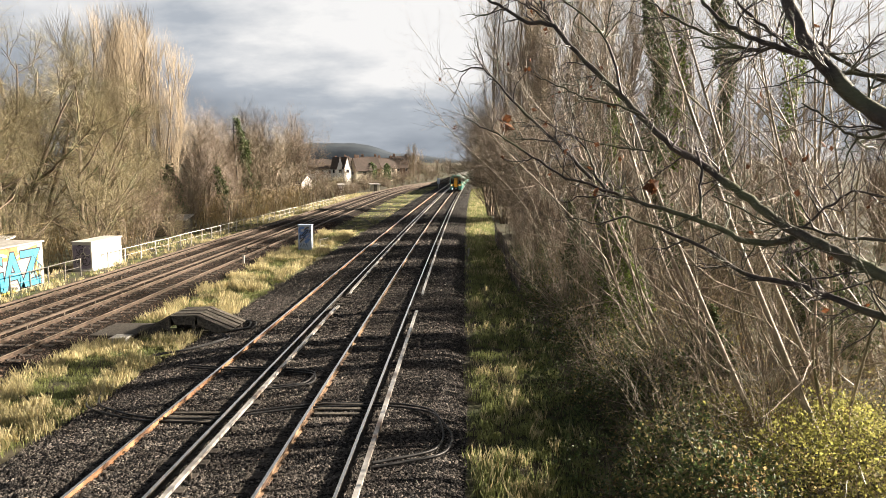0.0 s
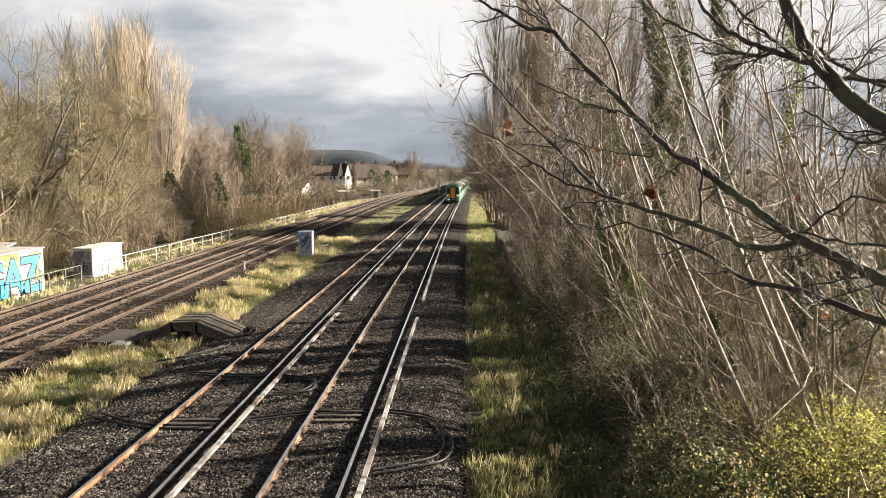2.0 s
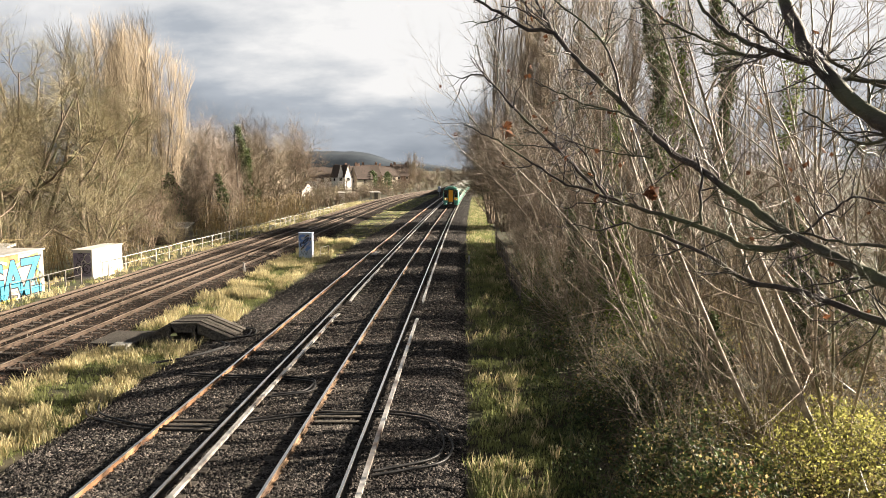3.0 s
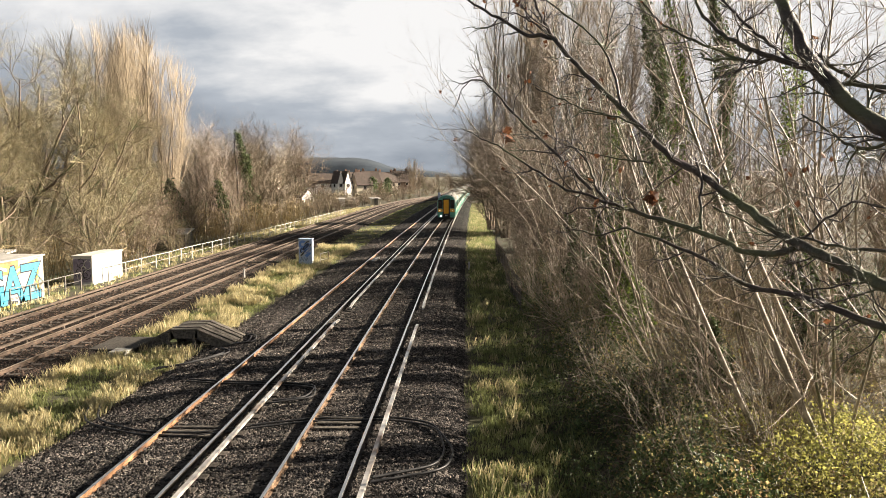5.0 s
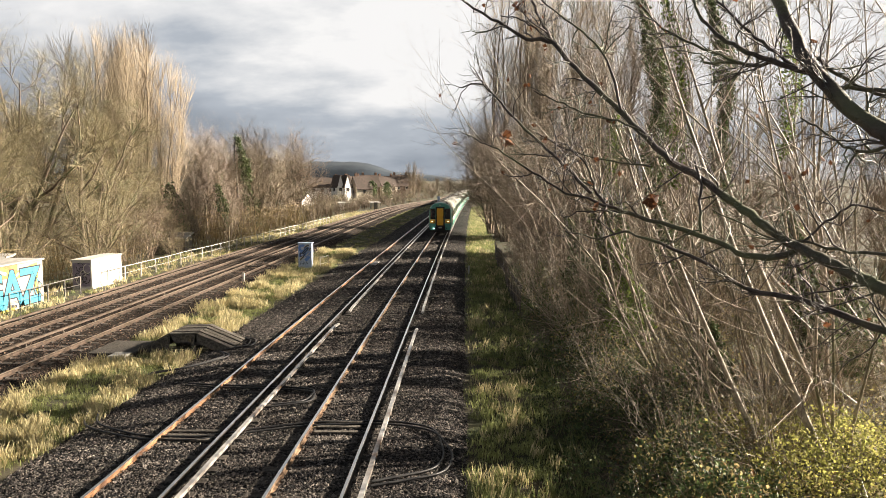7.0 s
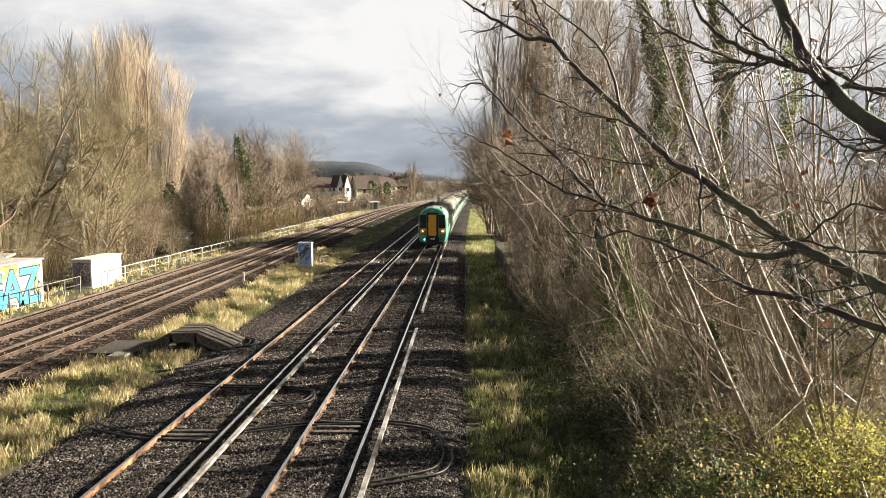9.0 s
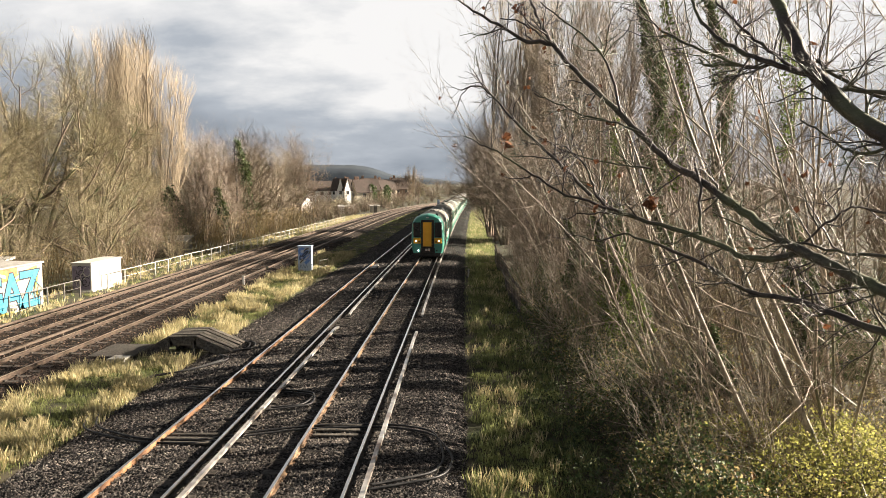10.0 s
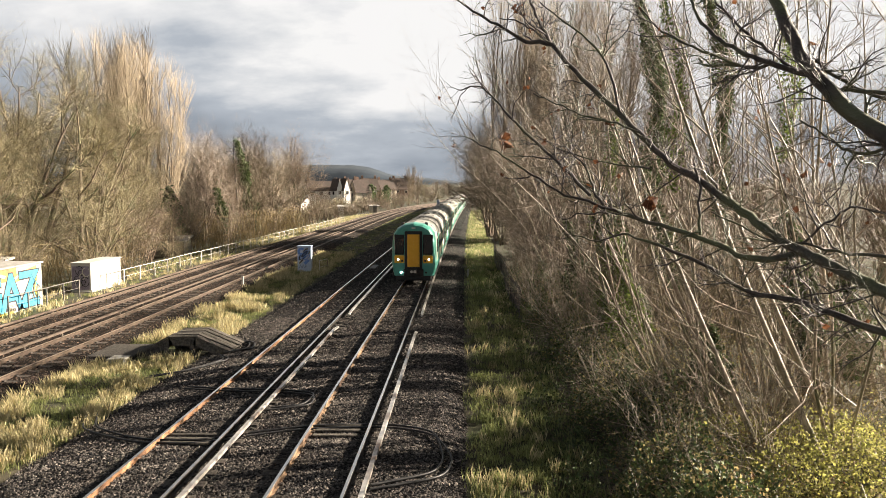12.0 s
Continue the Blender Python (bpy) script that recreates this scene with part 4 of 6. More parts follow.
    limb([(2.90, 4.80, 5.57), (2.65, 5.02, 5.58), (2.44, 5.24, 5.63), (2.33, 5.46, 5.62), (2.25, 5.68, 5.69), (2.01, 5.90, 5.84)], 0.012, 0.006)
    limb([(2.80, 4.70, 6.31), (2.64, 4.85, 6.25), (2.57, 5.00, 6.30), (2.48, 5.15, 6.42), (2.41, 5.30, 6.52)], 0.013, 0.006)
    e = np.concatenate(ends)
    pick = e[rng.choice(len(e), 50, replace=False)]
    vs, fs = leaf_cloud(rng, np.repeat(pick, 2, axis=0), 0.028, 0.02)
    part("dead_leaves", big_mesh("dead_leaves", vs, fs, M["leaf_brown"]), None, tree, "curled rust-brown dead leaves")
    clump = np.repeat(np.array([[1.54, 6.0, 5.91], [0.42, 6.9, 6.5], [0.49, 7.0, 7.74]]), (16, 8, 5), axis=0)
    vs, fs = leaf_cloud(rng, clump, 0.05, 0.04)
    part("dead_leaves", big_mesh("dead_leaves", vs, fs, M["leaf_brown"]), None, tree, "hanging bunch of dead leaves")


make_overhang()


# ---------- ivy, bramble and ground cover ----------
def ivy_column(rng, x, y, z0, z1, r, n):
    z = rng.uniform(z0, z1, n)
    a = rng.uniform(0, 2 * np.pi, n)
    k = r * np.sqrt(rng.uniform(0.1, 1, n)) * (0.7 + 0.4 * np.sin(z * 1.7 + x)) * np.clip((z1 - z) / (z1 - z0) * 1.6 + 0.15, 0, 1)
    return np.stack([x - (z - z0) * 0.10 + 0.25 * np.sin(z * 0.8) + k * np.cos(a), y + k * np.sin(a), z], axis=1)


def make_greenery():
    rng = np.random.default_rng(5)
    for x, y, z0, z1, r, n in ((5.9, 27, 1.0, 6.0, 0.9, 5000), (8.2, 29, 2.0, 17.0, 0.55, 8500), (9.4, 26, 5.0, 16.0, 0.42, 5000), (6.8, 20, 0.1, 2.2, 0.6, 2200), (5.2, 33, 0.5, 4.5, 0.8, 3000), (9.3, 19.4, 0.6, 5.2, 0.75, 5200), (11.0, 20.6, 0.6, 3.4, 0.7, 2200)):
        vs, fs = leaf_cloud(rng, ivy_column(rng, x, y, z0, z1, r, n), 0.072, 0.08)
        tagged(new("ivy", big_mesh("ivy", vs, fs, M["ivy"])), "dark green ivy climbing a bare tree", "ivy", "ivy beside the near track", kind="stuff")
    # ivy patches whose brighter colour stands for sun on the leaves
    for x, y, z0, z1, r, n in ((5.5, 24.5, 0.7, 4.4, 0.75, 3600), (5.7, 28.5, 1.2, 5.0, 0.7, 2600), (7.6, 25.5, 6.0, 13.0, 0.4, 1600), (10.6, 24.0, 7.0, 12.0, 0.4, 1200), (6.6, 31.0, 5.0, 9.0, 0.5, 1400)):
        vs, fs = leaf_cloud(rng, ivy_column(rng, x, y, z0, z1, r, n), 0.06, 0.08)
        tagged(new("ivy", big_mesh("ivy", vs, fs, M["ivy_lit"])), "ivy coloured a sunlit bright green on a thin bare tree", "ivy", "ivy beside the near track", kind="stuff")
    for x, y, z0, z1, r, n in ((-29.6, 100, 0.5, 9.5, 1.0, 3000), (-30.7, 99, 8.5, 12.5, 0.5, 700), (-31, 77, 0.5, 6, 1.1, 2200), (-29.5, 88, 0.5, 6, 0.8, 1200)):
        vs, fs = leaf_cloud(rng, ivy_column(rng, x, y, z0, z1, r, n), 0.16, 0.2)
        tagged(new("ivy", big_mesh("ivy", vs, fs, M["ivy"])), "dark green ivy smothering a bare tree", "ivy", "ivy beyond the fence", kind="stuff")
    # bramble mound
    n = 30000
    x, y = rng.uniform(5.2, 12.5, n), rng.uniform(11.0, 18.0, n)
    top = 0.35 + 1.1 * np.exp(-((x - 7.7) / 2.5) ** 2 - ((y - 14.0) / 2.6) ** 2) + 0.35 * np.sin(x * 2.3) * np.cos(y * 1.9)
    z = top * rng.uniform(0.25, 1.05, n) - 0.2
    ok = top > rng.uniform(0.3, 0.95, n)
    x, y, z = x[ok], y[ok], z[ok]
    vs, fs = leaf_cloud(rng, np.stack([x, y, z], 1), 0.036, 0.06)
    tagged(new("bramble", big_mesh("bramble", vs, fs, M["leaf_yellow"])), "sunlit yellow-green bramble leaves under the trees", "bramble", kind="stuff")
    # dark creeping cover at the foot of the bank
    n = 20000
    y = 11 + 45 * rng.uniform(0, 1, n) ** 1.7
    x = 1.9 + rng.uniform(0, 1, n) * 4.6 + rng.normal(size=n) * 0.3
    z = np.array([ground_height(a, b) for a, b in zip(x, y)]) + rng.uniform(0.0, 0.35, n) * np.clip(x - 1.5, 0.2, 1.2)
    vs, fs = leaf_cloud(rng, np.stack([x, y, z], 1), 0.042, 0.04)
    tagged(new("ground_ivy", big_mesh("ground_ivy", vs, fs, M["ivy"])), "dark creeping ivy and nettles over the shaded bank", "ground cover", kind="stuff")


make_greenery()


def make_undergrowth():
    """A knee-high mass of leaves and twigs that covers the bank under the trees."""
    rng = np.random.default_rng(31)

    def top(x, y):
        lump = np.array([noise.noise((a * 0.6, b * 0.6, 4.0)) + 0.5 * noise.noise((a * 1.9, b * 1.9, 7.0)) for a, b in zip(x, y)])
        edge = 3.3 + 0.35 * np.sin(y * 0.9) + 0.2 * np.sin(y * 2.3) - np.clip(18 - y, 0, 6) * 0.12
        hedge = np.exp(-((x - edge - 1.5) / 1.3) ** 2)
        return np.clip((x - edge) / 0.9, 0, 1) ** 0.6 * (0.75 + 0.55 * lump + hedge * (0.55 + 0.7 * lump))

    def spots(n, depth, reach=13.0):
        y = 11.2 + 40 * rng.uniform(0, 1, n) ** 1.7
        x = 2.6 + reach * rng.uniform(0, 1, n) ** 1.6
        h = top(x, y)
        ok = h > 0.08
        x, y, h = x[ok], y[ok], h[ok]
        g = np.array([ground_height(a, b) for a, b in zip(x, y)])
        return np.stack([x, y, g + h * (1 - depth * rng.uniform(0, 1, len(x)) ** 1.5)], 1)

    for name, label, mat, n, size, reach in (("undergrowth", "mixed olive and brown leaves of low undergrowth", "leaf_olive", 34000, 0.040, 13.0),
                                      ("undergrowth", "dark ivy leaves among low undergrowth", "ivy", 33000, 0.043, 3.3),
                                      ("undergrowth", "yellow-green leaves scattered in the undergrowth", "leaf_yellow", 4000, 0.042, 13.0),
                                      ("dead_leaves", "rust-brown dead leaves caught in the undergrowth", "leaf_brown", 2500, 0.026, 13.0)):
        vs, fs = leaf_cloud(rng, spots(n, 0.7, reach), size, 0.03)
        tagged(new(name, big_mesh(name, vs, fs, M[mat])), label, "undergrowth", "low cover on the bank", kind="stuff")
    base = spots(4500, 0.9)
    n = len(base)
    d = rng.normal(size=(n, 3)) * np.array([0.8, 0.8, 0.35]) + np.array([-0.25, 0, 0.55])
    d /= np.linalg.norm(d, axis=1, keepdims=True)
    ln = rng.uniform(0.25, 0.95, n)[:, None]
    mid = base + d * ln * 0.5
    tip = base + d * ln + rng.normal(size=(n, 3)) * 0.12 - np.array([0, 0, 0.08])
    vs, fs = sweep(np.stack([base, mid, tip], 1), rng.uniform(0.003, 0.007, n)[:, None] * np.array([1, 0.8, 0.4])[None], 3)
    tagged(new("bramble_canes", big_mesh("bramble_canes", vs, fs, M["twig"])), "thin pale canes criss-crossing in the undergrowth", "undergrowth", "low cover on the bank", kind="stuff")


make_undergrowth()


def make_brush():
    """Dead arching stems that fill the ground between the trees."""
    rng = np.random.default_rng(15)

    def patch(name, label, mat, n, xa, xb, y0, y1, power, h, r, keep):
        y = y0 + (y1 - y0) * rng.uniform(0, 1, n) ** power
        x = xa + (xb - xa) * rng.uniform(0, 1, n) ** 1.2
        ok = keep(x, y)
        x, y = x[ok], y[ok]
        n = len(x)
        z = np.array([ground_height(a, b) for a, b in zip(x, y)]) - 0.05
        base = np.stack([x, y, z], 1)
        a = rng.uniform(0, 2 * np.pi, n)
        out = np.stack([np.cos(a), np.sin(a), np.zeros(n)], 1)
        hh = (h * rng.uniform(0.35, 1.2, n) * (1 + np.clip(y - 20, 0, 60) * 0.008))[:, None]
        rise_ = np.array([0, 0, 1.0])
        bow = rng.uniform(0.1, 0.9, n)[:, None]
        pts = np.stack([base, base + rise_ * hh * 0.55 + out * hh * 0.15, base + rise_ * hh * 0.9 + out * hh * 0.45 * bow, base + rise_ * hh * (1.05 - 0.4 * bow) + out * hh * (0.4 + 0.6 * bow)], 1)
        rad = (r * rng.uniform(0.6, 1.4, n) * (1 + np.clip(y - 25, 0, 120) * 0.02))[:, None] * np.array([1.0, 0.85, 0.6, 0.35])[None]
        vs, fs = sweep(pts, rad, 3)
        tagged(new(name, big_mesh(name, vs, fs, M[mat])), label, "undergrowth", kind="stuff")

    patch("dead_stems", "tangled dead brown stems under the leaning trees", "brush", 2200, 3.7, 15.0, 12, 62, 1.3, 1.3, 0.008, lambda x, y: x > 3.9)
    patch("dead_stems", "tangled dead yellowish stems beyond the fence", "brush_gold", 3200, -44.0, -25.8, 41, 125, 1.2, 2.4, 0.013, lambda x, y: ((x < -27.0) | (y > 52)) & ~((x > -31.5) & (y > 58) & (y < 73)))
    patch("dead_stems", "low bare scrub between the railway and the houses", "brush", 1800, -62.0, -25.5, 128, 262, 1.0, 1.7, 0.022, lambda x, y: (x < -27) | (y > 140))


make_brush()


def blades(rng, x, y, z, height, width):
    """Grass: one bent narrow triangle pair to a blade."""
    n = len(x)
    base = np.stack([x, y, z], 1)
    a = rng.uniform(0, 2 * np.pi, n)
    side = np.stack([np.cos(a), np.sin(a), np.zeros(n)], 1) * (width * rng.uniform(0.6, 1.3, n))[:, None]
    b = rng.uniform(0, 2 * np.pi, n)
    h = height * rng.uniform(0.5, 1.25, n)
    bow = np.stack([np.cos(b), np.sin(b), np.zeros(n)], 1) * (h * rng.uniform(0.05, 0.45, n))[:, None]
    mid = base + bow * 0.35 + np.array([0, 0, 1.0]) * (h * 0.6)[:, None]
    tip = base + bow + np.array([0, 0, 1.0]) * h[:, None]
    vs = np.stack([base - side, base + side, mid + side * 0.7, tip], 1).reshape(-1, 3)
    i = np.arange(n)[:, None] * 4
    return vs, np.concatenate([i + np.array([[0, 1, 2]]), i + np.array([[0, 2, 3]])])


def tuft_noise(x, y, s, seed):
    return np.array([noise.noise((a * s, b * s, seed)) for a, b in zip(x, y)])


def make_grass():
    rng = np.random.default_rng(9)

    def strip(name, label, mat, n, y0, y1, power, xa, xb, height, width, keep, line):
        per = 22
        y = np.repeat(y0 + (y1 - y0) * rng.uniform(0, 1, n // per) ** power, per)
        x = np.repeat(rng.uniform(xa, xb, n // per), per)
        size = np.repeat(rng.uniform(0.6, 1.5, n // per), per)
        n = len(y)
        far = 1 + np.clip(y - 20, 0, 100) * 0.02
        x, y = x + rng.normal(size=n) * 0.075 * size * far, y + rng.normal(size=n) * 0.075 * size * far
        x += 0.28 * np.sin(y * 1.1) + 0.16 * np.sin(y * 2.7 + 1.0)
        k = tuft_noise(x, y, 0.55, 3.0) + 0.5 * tuft_noise(x, y, 1.7, 9.0)
        ok = keep(k) & (rng.uniform(0, 1, n) < np.clip(np.minimum(x - xa, xb - x) / 0.7 + 0.15, 0, 1))
        ok &= ~((x > -12.5) & (x < -8.9) & (y > 26.5) & (y < 28.6)) & ~((x > -14.2) & (x < -12.3) & (y > 25.4) & (y < 28.4))
        x, y, k, size = x[ok], y[ok], k[ok], size[ok]
        z = np.array([ground_height(a, b) for a, b in zip(x, y)]) - 0.02
        x = x + np.array([line(v) for v in y])
        grow_far = 1 + np.clip(y - 25, 0, 200) * 0.016
        vs, fs = blades(rng, x, y, z, height * size * (0.8 + 0.5 * np.clip(k + 0.3, 0, 1)) * np.minimum(grow_far, 1.2), width * grow_far)
        tagged(new(name, big_mesh(name, vs, fs, M[mat])), label, "grass", kind="stuff")

    strip("dry_grass", "tufted straw-coloured dry grass between the tracks", "straw", 150000, 11, 70, 1.8, -13.9, -9.9, 0.25, 0.0030, lambda k: k > -0.02, left_x)
    strip("green_grass", "short green grass between the tracks", "grass", 90000, 11, 70, 1.7, -13.8, -10.0, 0.16, 0.008, lambda k: k < 0.45, left_x)
    strip("verge_grass", "yellow-green rough grass along the far strip", "straw", 9000, 55, 210, 1.3, -14.0, -9.0, 0.10, 0.016, lambda k: k > 0.0, left_x)
    strip("verge_grass", "yellow-green short grass along the far strip", "grass", 22000, 55, 210, 1.3, -14.0, -9.0, 0.08, 0.018, lambda k: k < 0.5, left_x)
    strip("green_grass", "green grass along the foot of the bank", "grass", 92000, 11, 190, 2.0, 0.05, 3.3, 0.19, 0.0095, lambda k: k > -0.75, right_x)
    strip("dry_grass", "straw wisps in the grass by the bank", "straw", 26000, 11, 190, 1.7, 0.1, 3.0, 0.26, 0.005, lambda k: k > 0.0, right_x)
    strip("verge_grass", "straw-coloured grass along the white fence", "straw", 18000, 28, 170, 1.5, -26.5, -21.0, 0.22, 0.014, lambda k: k > -0.2, left_x)
    strip("verge_grass", "green grass along the white fence", "grass", 12000, 28, 170, 1.5, -28.5, -21.0, 0.20, 0.014, lambda k: k < 0.25, left_x)


make_grass()


# ---------- loose stones ----------
def make_stones():
    rng = np.random.default_rng(3)
    ang = np.arange(4) * 2 * np.pi / 4
    oct_v = np.concatenate([np.stack([np.cos(ang), np.sin(ang), np.full(4, -0.25)], 1), [[0, 0, 0.8]]])
    oct_f = np.array([(i, (i + 1) % 4, 4) for i in range(4)])

    def scatter(name, label, n, xa, xb, y0, y1, power, size, zbase, mat="stone"):
        y = y0 + (y1 - y0) * rng.uniform(0, 1, n) ** power
        x = rng.uniform(xa, xb, n)
        s = size * rng.uniform(0.5, 1.3, n) * (1 + np.clip(y - 18, 0, 40) * 0.012)
        z = np.array([zbase(a) + rise(b) for a, b in zip(x, y)]) + s * 0.15
        shape = oct_v[None] * rng.uniform(0.6, 1.15, (n, 5, 1)) * np.array([1, 1, 0.75]) + rng.normal(size=(n, 5, 3)) * 0.16
        a = rng.uniform(0, 2 * np.pi, n)
        ca, sa = np.cos(a)[:, None], np.sin(a)[:, None]
        sx = shape[:, :, 0] * ca - shape[:, :, 1] * sa
        sy = shape[:, :, 0] * sa + shape[:, :, 1] * ca
        shape = np.stack([sx, sy, shape[:, :, 2]], 2) * s[:, None, None]
        vs = (shape + np.stack([x, y, z], 1)[:, None, :]).reshape(-1, 3)
        fs = (np.arange(n)[:, None, None] * 5 + oct_f[None]).reshape(-1, 3)
        tagged(new(name, big_mesh(name, vs, fs, M[mat])), label, "ballast stones", kind="stuff")

    near = lambda x: float(np.interp(x, [-10.5, -9.6, -8.4, -7.2, -6.6, -5.2, -4.4, -3.1, -1.6, -0.6, 0.3], [-0.52, -0.30, -0.17, -0.13, -0.15, -0.20, -0.17, -0.15, -0.16, -0.22, -0.50]))
    far = lambda x: float(np.interp(x, [-21.2, -20.6, -19.2, -17.5, -15.7, -14.3, -13.2], [-0.55, -0.17, -0.15, -0.19, -0.15, -0.17, -0.50]))
    scatter("ballast_stones", "loose angular grey-brown ballast stones by the near rails", 84000, -10.4, 1.0, 11, 34, 1.7, 0.037, near)
    scatter("ballast_stones", "loose ballast stones further along the near rails", 17000, -10.2, 0.4, 30, 80, 1.4, 0.045, near)
    scatter("ballast_stones", "loose rust-brown ballast stones by the far rails", 16000, -21.2, -13.2, 20, 80, 1.7, 0.042, far, "stone_brown")


make_stones()


# ---------- beyond the far tracks ----------
M["paint_blue"] = material("light blue spray paint", (0.04, 0.23, 0.35), (0.06, 0.29, 0.42), 4, 0.5)
M["paint_yellow"] = material("yellow spray paint", (0.50, 0.37, 0.05), (0.58, 0.45, 0.09), 4, 0.5)
M["paint_red"] = material("orange-red spray paint", (0.42, 0.12, 0.055), (0.50, 0.19, 0.08), 4, 0.5)
M["paint_black"] = material("black spray paint", (0.015, 0.015, 0.02), (0.03, 0.03, 0.04), 4, 0.5)
M["paint_violet"] = material("violet-grey spray paint", (0.15, 0.13, 0.19), (0.25, 0.215, 0.28), 4, 0.5)
M["cabinet_blue"] = material("blue-grey cabinet paint", (0.34, 0.42, 0.56), (0.45, 0.53, 0.66), 6, 0.55, third=(0.52, 0.56, 0.62))
M["paint_sky"] = material("strong blue spray paint", (0.10, 0.20, 0.50), (0.16, 0.28, 0.60), 4, 0.5)
M["hut_paint"] = material("grubby cream hut paint", (0.24, 0.228, 0.205), (0.35, 0.34, 0.31), 1.2, 0.7, third=(0.29, 0.265, 0.20))
M["concrete"] = material("stained concrete", (0.25, 0.24, 0.22), (0.38, 0.37, 0.34), 3, 0.9, bump=0.2)


M["steel_dull"] = material("dull weathered steel tube", (0.09, 0.086, 0.08), (0.17, 0.16, 0.145), 4, 0.6)


def fence_x(y):
    return -23.25 + bend(y)


def make_fence(y0, y1, step, label, paint="rail_white"):
    f = thing("fence", label, "fence", "white rail fences")
    ys = [y0 + step * i for i in range(int((y1 - y0) / step) + 1)]
    tops = [Vector((fence_x(y), y, ground_height(fence_x(y), y) + 1.02 + random.uniform(-0.02, 0.02))) for y in ys]
    post = from_bm("post", box_bm(-0.035, 0.035, -0.035, 0.035, -1.15, 0.03, 0.008), M[paint])
    for p in tops:
        ob = new("post", post)
        ob.parent, ob.matrix_basis = f, Matrix.Translation(p) @ pose(0, 0, 0, random.uniform(-2, 2), random.uniform(-2, 2), 0)
    for dz, r in ((0.0, 0.026), (-0.48, 0.014)):
        for a, b in zip(tops, tops[1:]):
            part("rail", rod_bm(a + Vector((0, 0, dz)), b + Vector((0, 0, dz)), r, 6), M[paint], f)


make_fence(46.0, 136.0, 2.4, "long white-painted post and rail fence beside the far track")
make_fence(35.8, 42.7, 1.7, "short thin grey handrail fence in front of the container", "steel_dull")


def stroke(parent, pts, width, mat, plane, name="graffiti", off=0.004, label=""):
    """A painted band on a wall: pts are (along, up) on the plane (origin, along axis)."""
    o, ax, nrm = plane
    bm = bmesh.new()
    up = Vector((0, 0, 1))
    rows = []
    for i, (a, b) in enumerate(pts):
        p0, p1 = pts[max(0, i - 1)], pts[min(len(pts) - 1, i + 1)]
        d = Vector((p1[0] - p0[0], p1[1] - p0[1])).normalized() * width / 2
        rows.append([bm.verts.new(o + ax * u + up * v + nrm * (off + 0.0003 * i)) for u, v in ((a - d.y, b + d.x), (a + d.y, b - d.x))])
    for q, r in zip(rows, rows[1:]):
        bm.faces.new((q[0], q[1], r[1], r[0]))
    return part(name, bm, mat, parent, label)


def letter(parent, text, size, mat, plane, a, b, off, grow_by=0.0, label=""):
    o, ax, nrm = plane
    cu = bpy.data.curves.new("graffiti", "FONT")
    cu.body, cu.size, cu.extrude, cu.offset = text, size, 0.002, grow_by
    cu.materials.append(mat)
    ob = new("graffiti", cu)
    ob.parent = parent
    up = Vector((0, 0, 1))
    p = o + ax * a + up * b + nrm * off
    ob.matrix_basis = Matrix(((ax.x, up.x, nrm.x, p.x), (ax.y, up.y, nrm.y, p.y), (ax.z, up.z, nrm.z, p.z), (0, 0, 0, 1)))
    if label:
        ob["label"] = label
    return ob


